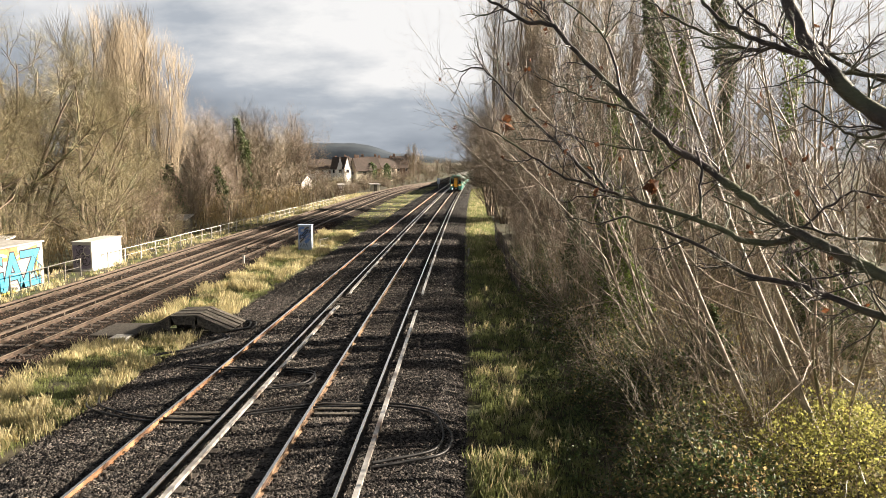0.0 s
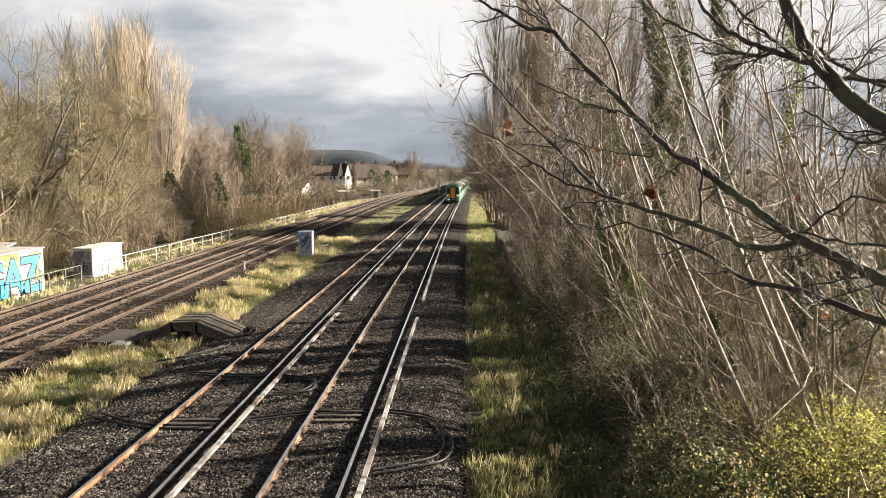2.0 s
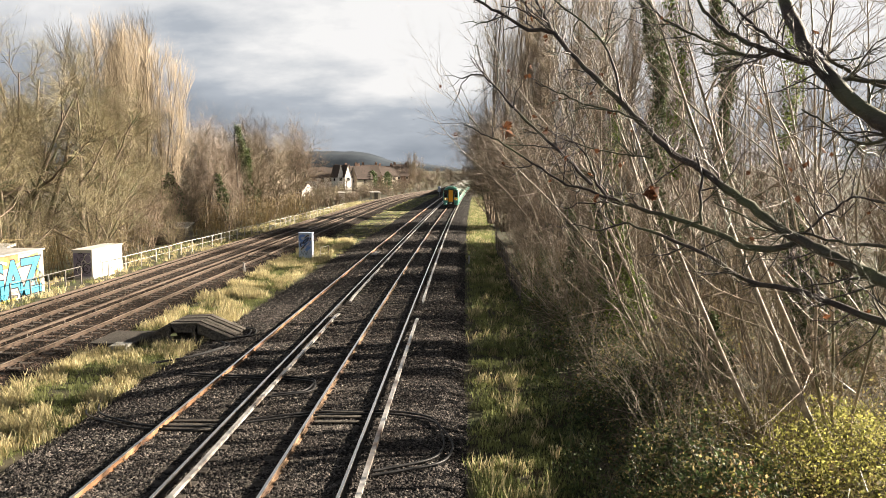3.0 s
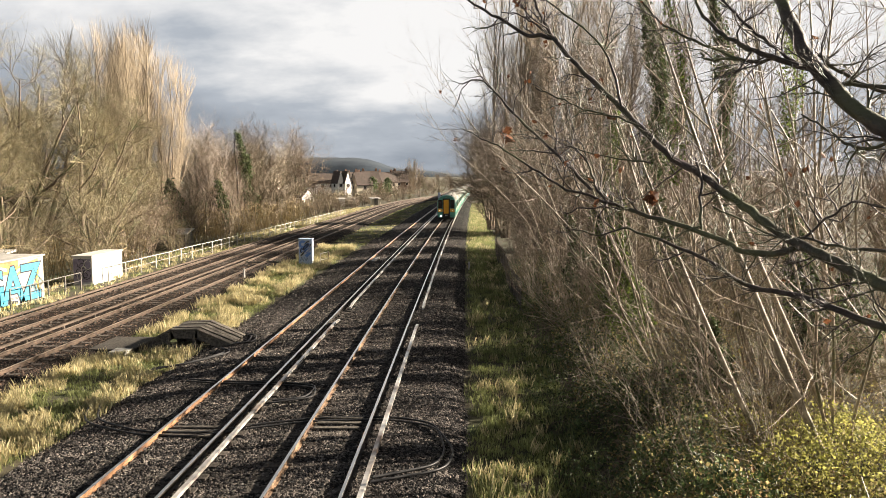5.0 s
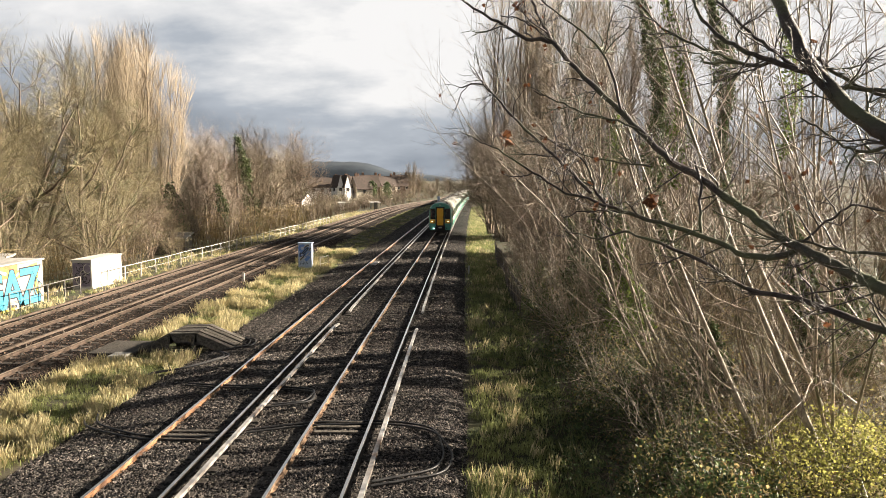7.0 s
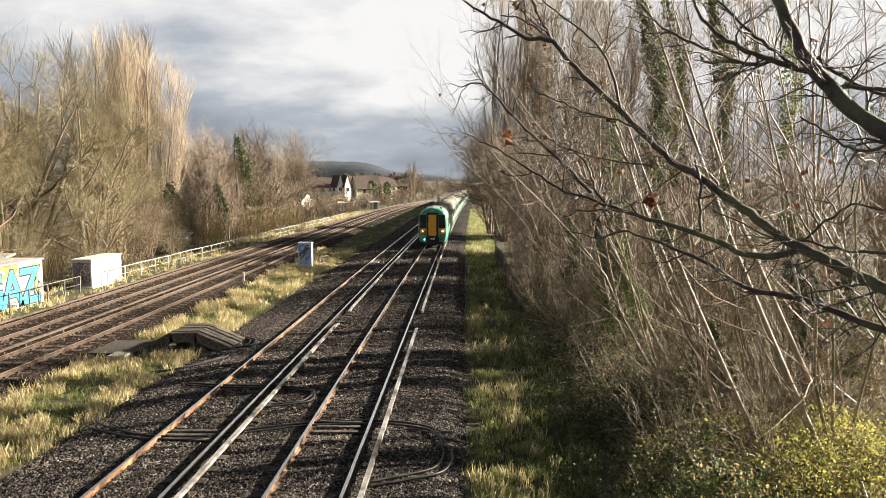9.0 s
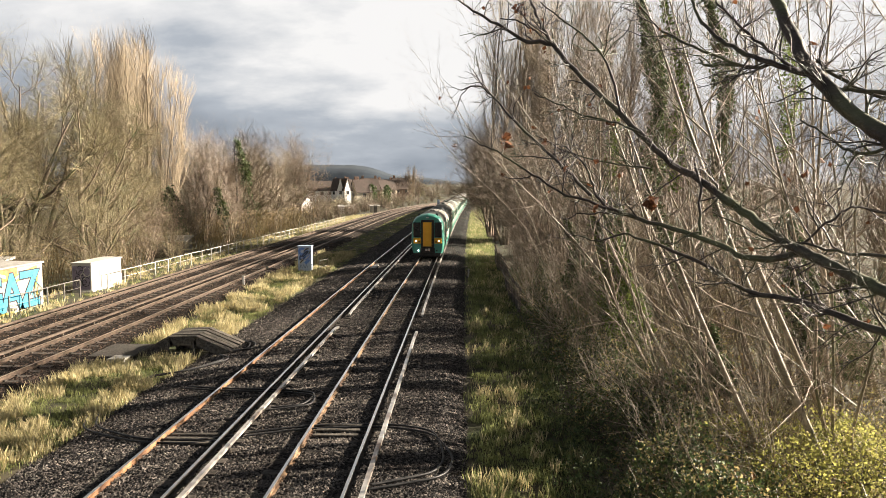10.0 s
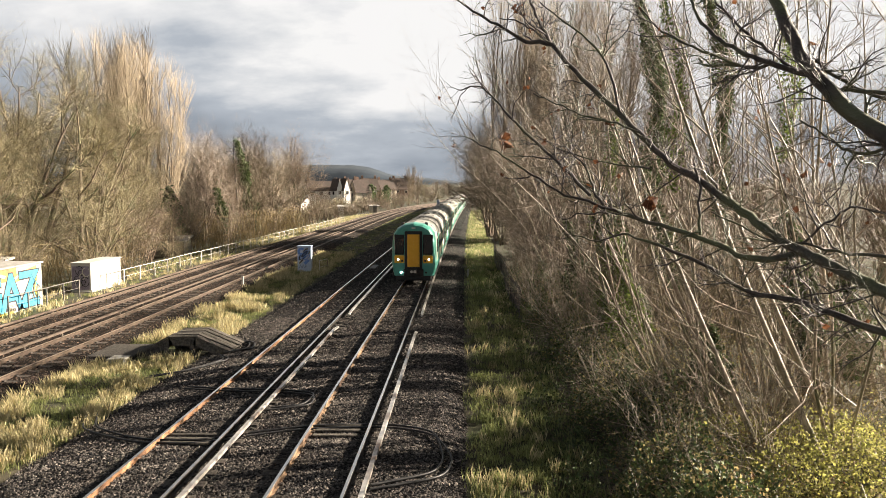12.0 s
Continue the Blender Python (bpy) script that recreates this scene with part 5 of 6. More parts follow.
def make_containers():
    # graffiti-covered equipment hut: long lit side faces the tracks
    c = thing("equipment_hut", "white metal equipment hut covered in blue and yellow graffiti", "hut")
    x = -23.7
    z = ground_height(x, 36) - 0.05
    part("body", box_bm(x - 2.4, x, 28.0, 39.6, z, z + 2.45, 0.02), M["hut_paint"], c)
    part("roof", box_bm(x - 2.5, x + 0.08, 27.9, 39.7, z + 2.45, z + 2.54, 0.02), M["concrete"], c, "flat stained roof")
    pl = (Vector((x, 29.7, z - 0.13)), Vector((0, 1, 0)), Vector((1, 0, 0)))
    stroke(c, [(3.0, 2.15), (5.5, 2.30), (7.6, 2.25)], 0.75, M["paint_red"], pl, off=0.004)
    stroke(c, [(3.0, 1.95), (4.6, 2.05), (6.4, 2.30), (7.2, 1.95), (9.4, 2.3)], 0.42, M["paint_yellow"], pl, off=0.007)
    stroke(c, [(8.8, 2.1), (9.35, 1.9), (9.2, 1.2), (9.45, 0.4)], 0.22, M["paint_yellow"], pl, off=0.009)
    stroke(c, [(7.2, 2.1), (7.3, 2.5)], 0.25, M["paint_red"], pl, off=0.010)
    for a, ch in ((4.4, "G"), (6.2, "A"), (7.75, "Z")):
        for mt, o2, gr in ((M["paint_black"], 0.013, 0.13), (M["paint_blue"], 0.017, 0.06)):
            letter(c, ch, 2.7, mt, pl, a, 0.38, o2, gr, "light blue graffiti letter with black outline" if gr < 0.1 else "")
    stroke(c, [(4.9, 0.30), (6.4, 0.48), (7.4, 0.34)], 0.16, M["paint_black"], pl, off=0.011)
    stroke(c, [(5.0, 0.14), (7.2, 0.22)], 0.20, M["paint_yellow"], pl, off=0.021)
    for k, (a, b, w2, paint) in enumerate(((4.2, 1.5, 0.5, "paint_red"), (4.4, 0.9, 0.35, "paint_violet"), (9.0, 0.5, 0.3, "paint_violet"), (8.7, 2.2, 0.2, "paint_red"), (6.2, 2.2, 0.16, "rail_white"), (7.7, 2.0, 0.14, "rail_white"), (5.0, 1.9, 0.14, "rail_white"))):
        stroke(c, [(a - 0.5, b - 0.15), (a, b + 0.08), (a + 0.45, b - 0.05)], w2, M[paint], pl, off=0.010)
    for k in range(6):
        a = 8.75 + 0.13 * k
        stroke(c, [(a, 2.2 - 0.15 * k), (a + 0.3, 1.7 - 0.1 * k), (a + 0.05, 1.1 - 0.05 * k), (a + 0.25, 0.6)], 0.045, M["paint_black" if k % 2 else "paint_blue"], pl, off=0.022 + 0.003 * k)
    # white relay cabinet
    w = thing("relay_cabinet", "large white relay cabinet with graffiti on its shaded end", "cabinet")
    x = -23.6
    z = ground_height(x, 47) - 0.05
    part("body", box_bm(x - 1.25, x, 44.7, 48.7, z + 0.1, z + 1.85, 0.02), M["white"], w)
    part("roof", box_bm(x - 1.3, x + 0.05, 44.6, 48.8, z + 1.85, z + 1.93, 0.02), M["rail_white"], w)
    part("plinth", box_bm(x - 1.2, x + 0.15, 44.5, 48.6, z - 0.3, z + 0.12, 0.02), M["concrete"], w)
    for y in (45.7, 47.1):
        d = part("door", box_bm(x, x + 0.025, y, y + 1.3, z + 0.22, z + 1.72, 0.006), M["white"], w)
        part("handle", box_bm(x + 0.025, x + 0.05, y + 0.1, y + 0.16, z + 0.85, z + 1.05, 0.006), M["conductor"], d)
    pl = (Vector((x - 1.25, 44.7, z + 0.1)), Vector((1, 0, 0)), Vector((0, -1, 0)))
    stroke(w, [(0.03, 0.85), (1.15, 0.85)], 1.5, M["paint_violet"], pl, off=0.003)
    rr = random.Random(4)
    for k in range(9):
        ca, cb, r = 0.25 + 0.09 * k, rr.uniform(0.4, 1.4), rr.uniform(0.12, 0.28)
        pts = [(ca + r * math.cos(i * 0.8 + k), cb + 1.2 * r * math.sin(i * 0.8 + k)) for i in range(8)]
        stroke(w, pts, 0.05, M["rail_white" if k % 3 == 2 else "paint_black"], pl, off=0.008 + 0.004 * k)
    # cabinet on the grass strip
    b = thing("trackside_cabinet", "narrow blue-grey trackside cabinet with black and white graffiti", "cabinet")
    x, y = -12.8, 55.0
    z = ground_height(x, y) - 0.05
    part("body", box_bm(x, x + 1.05, y, y + 0.55, z, z + 2.0, 0.02), M["cabinet_blue"], b)
    part("roof", box_bm(x - 0.04, x + 1.09, y - 0.05, y + 0.6, z + 2.0, z + 2.06, 0.01), M["cabinet_blue"], b)
    pl = (Vector((x, y, z)), Vector((1, 0, 0)), Vector((0, -1, 0)))
    for k, (ca, cb, r) in enumerate(((0.32, 1.62, 0.22), (0.72, 1.60, 0.24), (0.38, 1.22, 0.24), (0.76, 1.18, 0.20), (0.55, 1.42, 0.26), (0.30, 0.86, 0.14), (0.72, 0.84, 0.16))):
        pts = [(min(1.0, max(0.06, ca + r * math.cos(i * 0.75 + k))), cb + r * math.sin(i * 0.75 + 1.3 * k)) for i in range(8)]
        stroke(b, pts, 0.19, M["rail_white"] if k % 2 else M["paint_sky"], pl, off=0.003 + 0.006 * k)
        stroke(b, pts, 0.085, M["paint_black"] if k % 3 else M["paint_sky"], pl, off=0.006 + 0.006 * k)
    for k in range(3):
        stroke(b, [(0.15 + 0.22 * k, 0.35), (0.22 + 0.22 * k, 0.62), (0.33 + 0.2 * k, 0.38)], 0.035, M["paint_black"], pl, off=0.004)


make_containers()


def make_low_fence(x, y, n, label):
    f = thing("post_fence", label, "fence")
    tops = []
    for i in range(n):
        px, py = x + 0.35 * i, y + 1.4 * i
        z = ground_height(px, py)
        part("post", rod_bm((px, py, z - 0.2), (px, py, z + 1.0), 0.025, 6), M["conductor"], f)
        tops.append(Vector((px, py, z + 0.95)))
    for a, b in zip(tops, tops[1:]):
        part("rail", rod_bm(a, b, 0.02, 6), M["conductor"], f)
        part("rail", rod_bm(a - Vector((0, 0, 0.5)), b - Vector((0, 0, 0.5)), 0.02, 6), M["conductor"], f)


make_low_fence(-11.0, 54.5, 2, "small rusty steel hurdle on the grass strip")


def make_ramp():
    """Timber cable bridge: boards that climb, run level and drop again."""
    r = thing("timber_cable_bridge", "humped weathered timber cable bridge of long boards", "cable bridge")
    prof = [(-12.5, -0.30), (-11.2, 0.42), (-10.15, 0.45), (-8.85, -0.10)]
    rr = random.Random(8)
    for k in range(5):
        y = 26.80 + 0.37 * k
        for (xa, za), (xb, zb) in zip(prof, prof[1:]):
            dz = rr.uniform(-0.02, 0.02)
            bm = box_bm(0, math.hypot(xb - xa, zb - za) + 0.03, -0.14, 0.14, -0.05, 0.0, 0.008)
            part("board", bm, M["wood_grey"], r, at=pose(xa, y, za + dz, 0, -math.degrees(math.atan2(zb - za, xb - xa)), rr.uniform(-0.6, 0.6)))
    for y in (26.72, 28.2):
        for (xa, za), (xb, zb) in zip(prof, prof[1:]):
            part("beam", box_bm(0, math.hypot(xb - xa, zb - za), -0.04, 0.04, -0.38, -0.055, 0.01), M["wood_grey"], r, at=pose(xa, y, za, 0, -math.degrees(math.atan2(zb - za, xb - xa)), 0))
        for x in (-11.3, -10.3):
            part("leg", box_bm(x - 0.06, x + 0.06, y - 0.06, y + 0.06, -0.6, 0.26, 0.01), M["wood_grey"], r)
    # added board behind the legs that keeps the open space beneath dark
    part("back_board", box_bm(-11.6, -9.6, 28.26, 28.30, -0.55, 0.02, 0.01), M["wood_grey"], r)
    lid = thing("cable_chamber", "low weathered cable chamber with flat lid", "cable chamber")
    part("wall", box_bm(-14.0, -12.5, 26.2, 28.2, -0.6, -0.30, 0.02), M["wood_grey"], lid)
    part("lid", box_bm(-14.1, -12.4, 26.1, 28.3, -0.30, -0.23, 0.02), M["wood_grey"], lid)
    part("lid", box_bm(-13.1, -12.45, 25.6, 26.3, -0.40, -0.22, 0.02), M["concrete"], lid)


make_ramp()


# ---------- cables across the near tracks ----------
BED = ([-10.5, -9.6, -8.4, -7.2, -6.6, -5.2, -4.4, -3.1, -1.6, -0.6, 0.3], [-0.40, -0.30, -0.17, -0.13, -0.15, -0.20, -0.17, -0.15, -0.16, -0.22, -0.40])


def cable(label, pts, r=0.028, group="cables across the tracks"):
    p = np.array(pts, dtype=float)
    p[:, 2] = np.maximum(p[:, 2], np.interp(p[:, 0], *BED) + 0.055)
    s = np.linspace(0, len(p) - 1, 8 * (len(p) - 1) + 1)
    q = np.stack([np.interp(s, np.arange(len(p)), p[:, a]) for a in range(3)], 1)
    for _ in range(6):
        q[1:-1] = (q[:-2] + 2 * q[1:-1] + q[2:]) / 4
    v, f = sweep(q[None], np.full((1, len(q)), r), 6)
    tagged(new("cable", big_mesh("cable", v, f, M["cable"], True)), label, "cable", group)


Z = -0.10
for k in range(2):
    d = 0.22 * k
    cable("thick black cable looping beside the conductor rail", [(-5.4, 17.3 + d, Z), (-4.0, 17.9 + d, Z), (-1.9, 18.1 + d, Z), (-0.7, 17.6 + d, Z), (-0.2 - d, 16.2, Z - 0.1), (-0.4 - d, 15.0 + d, Z - 0.05), (-1.9, 14.2 + d, Z)])
    cable("thick black cable under the rails into the grass", [(-5.5, 17.4 - d, Z), (-6.6, 16.9 - d, Z), (-8.0, 17.0 - d, Z), (-9.7 - d, 18.2 - d, Z - 0.12), (-10.3 - d, 19.6 - d, Z - 0.2)])
    cable("black cable looping between the tracks", [(-8.6, 21.6 + d, Z - 0.1), (-7.4, 21.2 + d, Z), (-5.5, 21.2 + d, Z), (-4.4, 20.9 + d, Z), (-4.3 - d, 19.9, Z), (-5.4, 19.4 + d, Z)])
    cable("black cable beside the timber cable bridge", [(-9.0, 26.6 + d, -0.15), (-8.3 + d, 27.0, -0.2), (-8.5 + d, 28.2, -0.25), (-9.3, 28.8 + d, -0.25), (-10.0, 30.5, -0.3)])
    cable("black cable dropping from the timber cable bridge", [(-9.1, 26.2, -0.15), (-8.6 + d, 25.4, -0.25), (-9.6 + d, 24.2, -0.25), (-10.6, 23.4 + d, -0.3)])
for k in range(3):
    b = thing("cable_board", "flat weathered board laid between the rails", "board", "boards under the cables")
    part("plank", box_bm(-3.75, -2.6, 0, 0.14, -0.13, -0.09, 0.01), M["wood_grey"], b)
    b.matrix_basis = pose(0, 17.45 + 0.32 * k, 0, 0, 0, 1.5 - k)
    b = thing("cable_board", "flat weathered board laid between the rails", "board", "boards under the cables")
    part("plank", box_bm(-7.3, -6.1, 0, 0.14, -0.13, -0.09, 0.01), M["wood_grey"], b)
    b.matrix_basis = pose(0, 16.6 + 0.42 * k, 0, 0, 0, -1 + k)


def make_marker(x, y, h, label):
    m = thing("marker_post", label, "marker post", "marker posts", pose(x, y, ground_height(x, y)))
    part("post", box_bm(-0.06, 0.06, -0.06, 0.06, -0.3, h, 0.015), M["white"], m)
    part("cap", box_bm(-0.075, 0.075, -0.075, 0.075, h, h + 0.04, 0.01), M["rail_white"], m)


make_marker(-14.3, 46.0, 0.75, "short white-painted marker post beside the far track")
make_marker(0.35, 52.0, 0.55, "short grey marker post at the ballast edge")

signal = thing("ground_signal", "small pale blue signal box on a post far along the line", "signal", at=pose(-8.6 + right_x(190), 190, ground_height(-8.0, 190)))
part("post", rod_bm((0, 0, -0.3), (0, 0, 2.4), 0.07, 8), M["rail_white"], signal)
part("head", box_bm(-0.35, 0.35, -0.2, 0.2, 1.5, 2.9, 0.04), M["cabinet_blue"], signal, "pale blue signal head")

# guessed fitting: white bars stand for brightly lit stripes between the rails
grid = thing("track_treadle", "small row of pale bars between the rails", "track fitting", at=pose(-7.0, 56.0, 0))
part("base", box_bm(-0.25, 0.25, -1.3, 1.3, -0.16, -0.12), M["sleeper"], grid)
for k in range(6):
    part("bar", box_bm(-0.24, 0.24, -1.1 + 0.4 * k, -0.95 + 0.4 * k, -0.12, -0.06, 0.01), M["white"], grid)


# ---------- boundary fence on the near side ----------
def make_board_fence():
    f = thing("board_fence", "dark weathered upright board fence along the bank", "fence")
    me = from_bm("board", box_bm(-0.012, 0.012, -0.07, 0.07, -0.2, 1.45, 0.004), M["bark_dark"])
    y = 36.0
    while y < 64:
        x = 2.75 + 0.1 * math.sin(y * 0.4)
        ob = new("board", me)
        ob.parent, ob.matrix_basis = f, pose(x, y, ground_height(x, y), random.uniform(-2, 2), random.uniform(-3, 3), random.uniform(-4, 4))
        y += 0.155
    for h in (0.35, 1.15):
        part("rail", box_bm(2.80, 2.86, 36, 64, h - 0.45, h - 0.37), M["bark_dark"], f)


make_board_fence()

# ---------- houses and distance ----------
M["render_white"] = material("white render", (0.68, 0.66, 0.62), (0.78, 0.76, 0.72), 1.0, 0.85)
M["render_cream"] = material("cream render", (0.52, 0.46, 0.36), (0.62, 0.56, 0.45), 1.0, 0.85)
M["tile"] = material("brown roof tiles", (0.055, 0.041, 0.035), (0.092, 0.068, 0.057), 2.0, 0.85, third=(0.06, 0.048, 0.04))
M["brick"] = material("red-brown brick", (0.10, 0.065, 0.05), (0.15, 0.095, 0.072), 3.0, 0.9)


def make_house(x, y, w, d, eaves, ridge, turn, wall, label, chimneys=1):
    """Ridge along local x, gables at its ends."""
    z = ground_height(x, y) - 0.3
    h = thing("house", label, "house", "houses beyond the railway", pose(x, y, z, 0, 0, turn))
    bm = bmesh.new()
    pts = [(-d / 2, 0), (d / 2, 0), (d / 2, eaves), (0, ridge), (-d / 2, eaves)]
    va = [bm.verts.new((-w / 2, a, b)) for a, b in pts]
    vb = [bm.verts.new((w / 2, a, b)) for a, b in pts]
    bm.faces.new(va); bm.faces.new(list(reversed(vb)))
    for i in range(5):
        j = (i + 1) % 5
        bm.faces.new((va[i], vb[i], vb[j], va[j]))
    bmesh.ops.recalc_face_normals(bm, faces=bm.faces)
    part("wall", bm, M[wall], h)
    for s in (-1, 1):
        slope = math.hypot(d / 2, ridge - eaves) + 0.5
        ang = math.degrees(math.atan2(ridge - eaves, d / 2))
        part("roof", box_bm(-w / 2 - 0.15, w / 2 + 0.15, 0, slope, 0.03, 0.22), M["tile"], h, "brown tiled roof slope", at=pose(0, 0, ridge, -ang if s > 0 else -ang, 0, 0 if s > 0 else 180))
    for k in range(chimneys):
        cx = (-w / 2 + 0.9) + k * (w - 1.8) / max(1, chimneys - 1) if chimneys > 1 else -w / 2 + 0.9
        ch = part("chimney", box_bm(cx - 0.45, cx + 0.45, -0.3, 0.3, ridge - 0.8, ridge + 1.0, 0.04), M["brick"], h, "brick chimney stack")
        for q in (-0.22, 0.22):
            part("pot", rod_bm((cx + q, 0, ridge + 1.0), (cx + q, 0, ridge + 1.35), 0.11, 8), M["brick"], ch)
    n = max(1, int(w / 3))
    for i in range(n):
        wx = -w / 2 + (i + 0.5) * w / n
        for wz in (1.0, eaves - 1.7):
            win = part("window", box_bm(wx - 0.6, wx + 0.6, -d / 2 - 0.05, -d / 2 + 0.02, wz, wz + 1.25), M["white"], h)
            part("pane", box_bm(wx - 0.5, wx + 0.5, -d / 2 - 0.06, -d / 2 - 0.03, wz + 0.1, wz + 1.15), M["glass"], win)
    for s in (-1, 1):
        win = part("window", box_bm(s * (w / 2 - 0.02), s * (w / 2 + 0.05), -0.6, 0.6, eaves - 1.6, eaves - 0.4), M["white"], h)
        part("pane", box_bm(s * (w / 2 + 0.03), s * (w / 2 + 0.06), -0.5, 0.5, eaves - 1.5, eaves - 0.5), M["glass"], win)
    return h


make_house(-49.0, 244, 9, 7, 6.0, 9.0, 24, "render_white", "white rendered house with dark brown roof", 1)
make_house(-42.4, 240.5, 4.0, 2.4, 6.2, 9.9, -48, "render_white", "narrow white bay with a tall pointed gable", 0)
make_house(-40.0, 241.0, 4.0, 2.4, 6.2, 9.9, -48, "render_white", "second narrow white bay with a pointed gable", 0)
make_house(-41.8, 247, 6, 6, 6.0, 9.0, 24, "render_white", "white rendered house with chimneys behind two bays", 2)
make_house(-35.2, 246, 5.6, 7, 5.4, 9.5, 28, "render_cream", "cream house with tall brown tiled roof", 1)
for k in range(4):
    make_house(-43.0 + 5.2 * k, 276 + 11 * k, 7.0, 8, 5.6, 9.6 + 0.5 * (k % 2), 32 - 12 * (k % 2), "brick" if k % 2 else "render_cream", "brown-roofed terraced house with chimney stacks", 2)
make_house(-44.0, 420, 13, 9, 6.0, 10.0, 8, "brick", "dull brown house far along the line", 2)
make_house(-49, 200, 12, 7, 2.6, 4.6, -15, "render_white", "low pale building with shallow roof behind the trees", 1)
make_house(-88, 300, 20, 9, 6.0, 10.0, 0, "render_cream", "long pale terrace in the distance", 2)


def make_shed(x, y, w, d, h, turn, wall, label):
    s = thing("shed", label, "shed", "sheds beyond the railway", pose(x, y, ground_height(x, y) - 0.1, 0, 0, turn))
    part("wall", box_bm(-w / 2, w / 2, -d / 2, d / 2, 0, h, 0.02), M[wall], s)
    part("roof", box_bm(-w / 2 - 0.2, w / 2 + 0.2, -d / 2 - 0.2, d / 2 + 0.2, 0, 0.12), M["concrete"], s, "pale flat roof", at=pose(0, 0, h + 0.1, 6, 0, 0))
    part("door", box_bm(-0.45, 0.45, -d / 2 - 0.03, -d / 2 + 0.02, 0.05, 1.95), M["wood_grey"], s)


make_shed(-29.6, 71.5, 3.6, 3.0, 1.7, 8, "wood_grey", "low dark garden shed with pale flat roof among trees")
make_shed(-31, 42, 6.0, 3.0, 2.4, 5, "wood_grey", "low dark outbuilding behind the bare trees")
make_shed(-22.6, 182, 2.2, 2.0, 1.7, 20, "render_cream", "small pale trackside hut with pitched roof")
make_shed(-30.5, 186, 4, 3, 1.9, 10, "render_white", "small white shed near the far tracks")
make_shed(17.5, 40, 4, 3, 2.3, 20, "render_white", "white garden building behind the trees")


def make_hill():
    verts, faces = [], []
    n = 160
    for i in range(n + 1):
        x = -1500 + 2600 * i / n
        top = 42 / (1 + math.exp((x + 285) / 28)) * (1 - 0.25 * max(0.0, min(1.0, (-x - 520) / 600))) + 44 * math.exp(-(max(0.0, x + 200) / 260) ** 2) + 1.6 * noise.noise((x * 0.03, 0, 0))
        verts += [(x, 2300, -20), (x, 2350, top * 0.6), (x, 2480, top), (x, 2900, -20)]
    for i in range(n):
        for j in range(3):
            a = i * 4 + j
            faces.append((a, a + 4, a + 5, a + 1))
    tagged(new("hill", mesh_of("hill", verts, faces, [M["hill"]], True)), "hazy blue wooded hill on the horizon", "hill", kind="structure")


make_hill()
rf = random.Random(21)
spots = []
for i in range(16):
    y = rf.uniform(190, 420)
    x = rf.uniform(-0.30, -0.03) * y + bend(y) * 0.5
    if -34 < x - bend(y) < 4:
        x = bend(y) - rf.uniform(24, 40)
    spots.append((x, y, rf.uniform(0.4, 0.75), rf.uniform(0, 360)))
plant(FAR, "distant_tree", "distant bare tree among the houses", "tree", "distant trees", spots)
plant(POPLAR, "poplar_tree", "distant golden poplar beside the bend", "tree", "poplars at the bend", [(-21.8, 303, 0.58, 20)])
plant(FAR, "distant_tree", "tall distant bare tree beside the line", "tree", "distant trees",
      [(-19.0, 300, 1.0, 0), (-24.5, 308, 1.45, 90), (-20.0, 312, 1.6, 200), (-22.5, 322, 1.3, 300), (-26, 316, 1.0, 45), (-14, 350, 1.0, 20), (-8, 370, 1.0, 50), (34, 280, 1.3, 150), (42, 310, 1.3, 10), (30, 330, 1.3, 60)])
spots = []
for i in range(10):
    y = rf.uniform(430, 620)
    spots.append((rf.uniform(-0.16, 0.02) * y, y, rf.uniform(0.7, 1.2), rf.uniform(0, 360)))
plant(FAR, "distant_tree", "hazy bare tree on the far horizon", "tree", "trees on the horizon", spots)
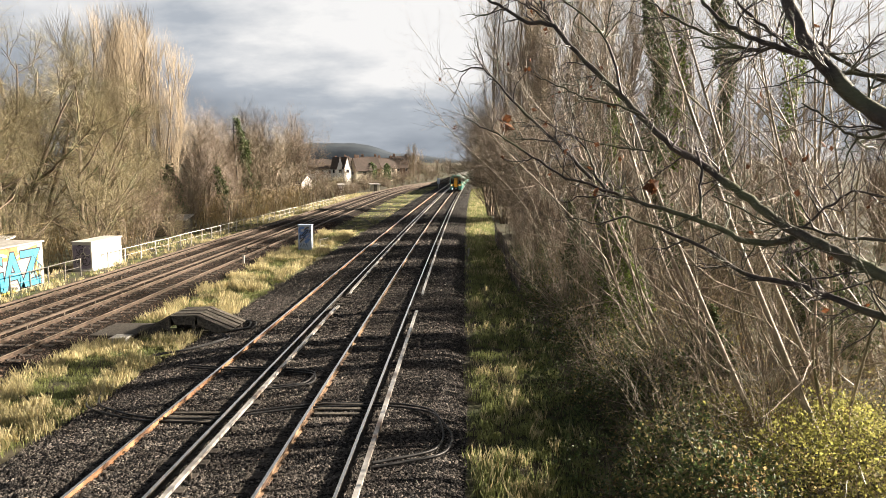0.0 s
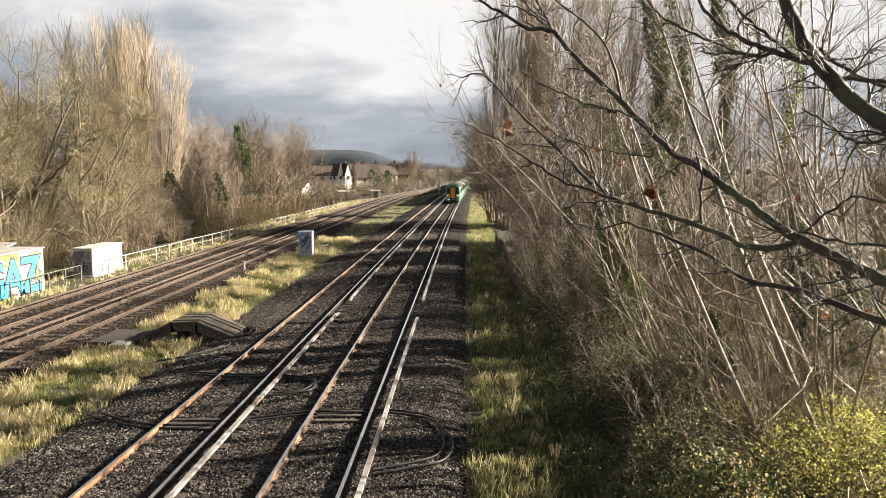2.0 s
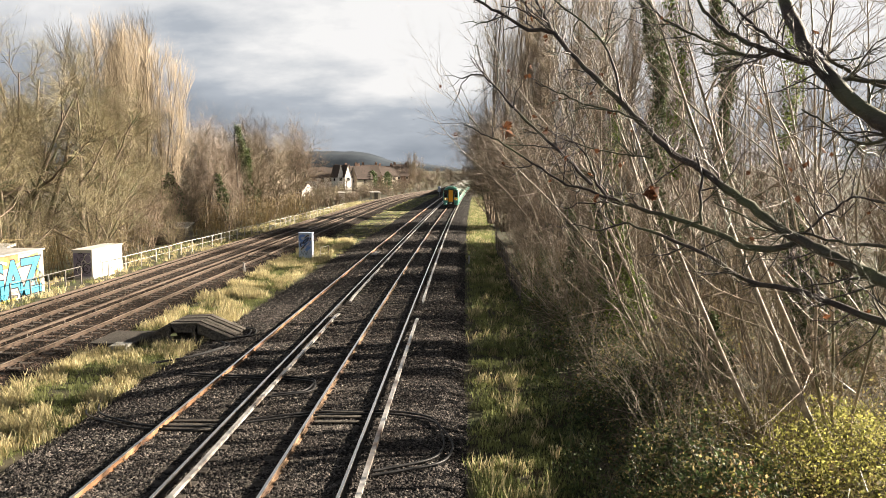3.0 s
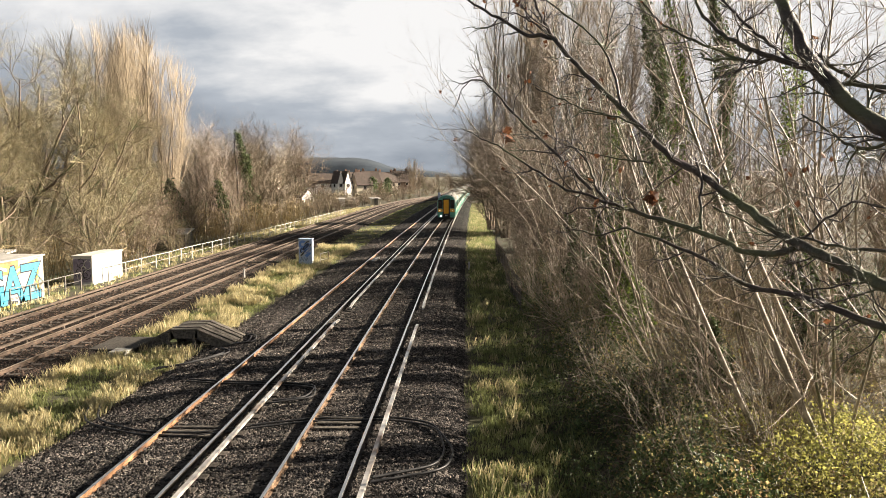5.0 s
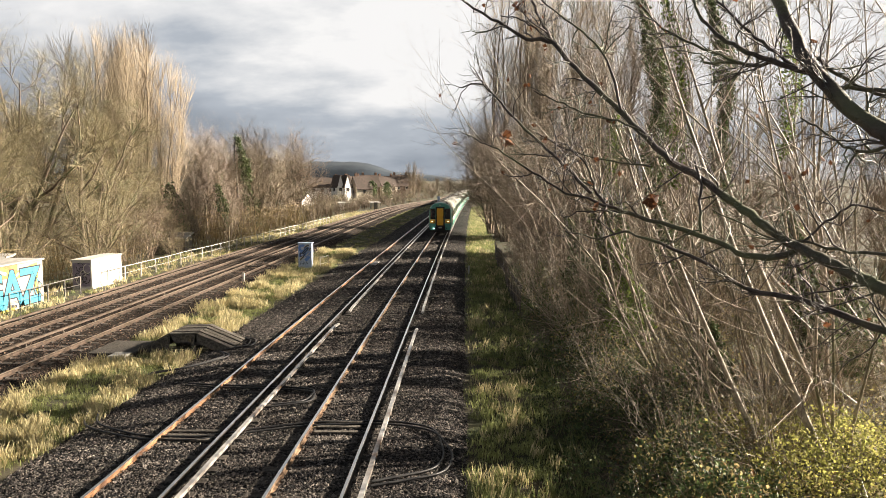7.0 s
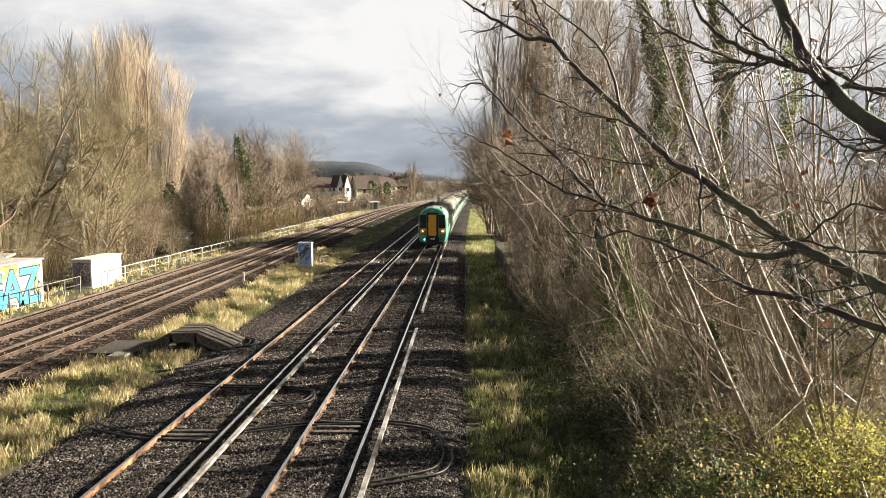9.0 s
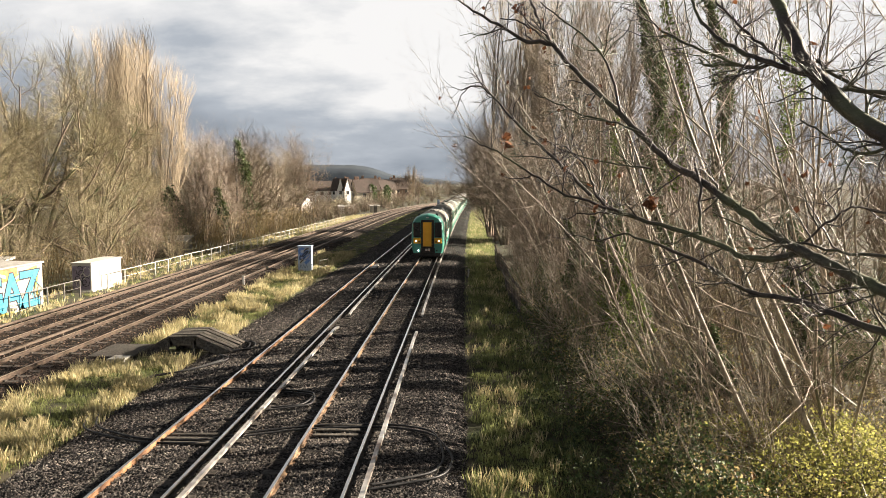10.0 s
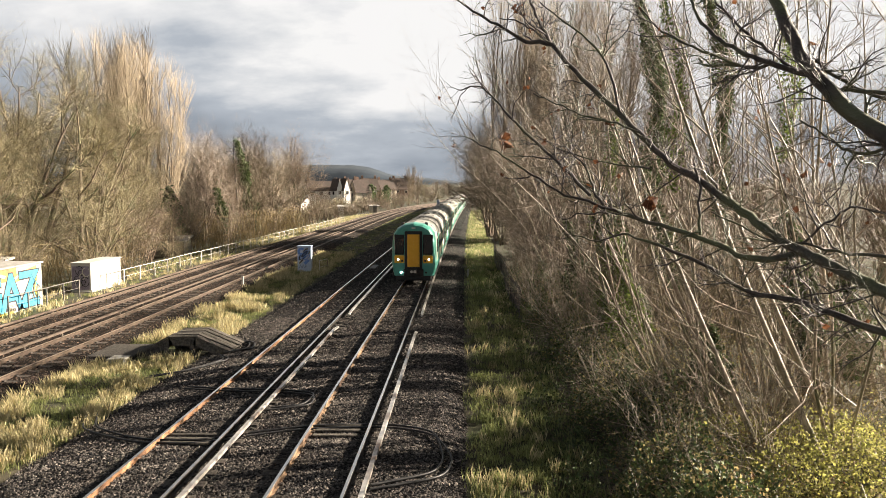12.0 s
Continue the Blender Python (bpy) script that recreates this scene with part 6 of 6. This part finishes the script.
plant(SHRUB, "garden_shrub", "dense bare shrub among the gardens", "shrub", "garden shrubs beyond the railway",
      [(-20.5, 196, 0.8, 30), (-19.8, 207, 0.8, 120), (-18.8, 218, 0.9, 210), (-17.4, 230, 0.9, 300), (-15.6, 245, 1.0, 45), (-14.0, 262, 1.1, 135), (-12.5, 280, 1.2, 225), (-10.5, 300, 1.3, 315), (-26.5, 152, 1.0, 0), (-30, 158, 1.2, 40), (-25.5, 164, 0.9, 90), (-33, 168, 1.3, 140), (-26, 170, 1.0, 190), (-29, 182, 1.2, 240), (-24, 190, 1.0, 280), (-33, 192, 1.3, 330), (-27, 200, 1.2, 15),
       (-36, 206, 1.4, 60), (-23.5, 212, 1.1, 120), (-30, 216, 1.3, 180), (-40, 220, 1.4, 220), (-25, 226, 1.2, 260), (-33, 230, 1.2, 300), (-46, 228, 1.4, 20), (-22, 240, 1.3, 80), (-28, 244, 1.5, 130),
       (-24, 262, 1.6, 200), (-30, 275, 1.8, 250), (-22, 285, 1.7, 310), (-28, 320, 2.2, 10), (-16, 345, 2.2, 70), (-20, 380, 2.4, 150), (-8, 390, 2.4, 210), (-36, 380, 2.6, 270), (0, 410, 2.4, 330), (-26, 440, 2.8, 100), (-12, 450, 2.8, 190), (4, 470, 2.8, 20)])


def make_conifer(x, y, h, r, n):
    rng = np.random.default_rng(int(abs(x) * 7 + y))
    t = thing("conifer", "dark green rounded evergreen among the houses", "tree", "evergreens among the houses", pose(x, y, ground_height(x, y)))
    part("trunk", rod_bm((0, 0, -0.4), (0, 0, h * 0.7), 0.25, 7, r2=0.08), M["bark"], t)
    z = rng.uniform(0.15, 1, n)
    a = rng.uniform(0, 2 * np.pi, n)
    k = r * np.sqrt(rng.uniform(0.1, 1, n)) * np.sin(np.pi * np.clip(z, 0.08, 0.97)) ** 0.6 * (0.8 + 0.3 * np.sin(a * 3 + z * 9))
    vs, fs = leaf_cloud(rng, np.stack([k * np.cos(a), k * np.sin(a), z * h], 1), 0.28, 0.15)
    part("crown", big_mesh("crown", vs, fs, M["ivy"]), None, t)


make_conifer(-31.5, 246, 7.5, 2.6, 900)
make_conifer(-36.5, 252, 6.0, 1.8, 500)
make_conifer(-28.0, 262, 7.0, 2.4, 700)


motions()
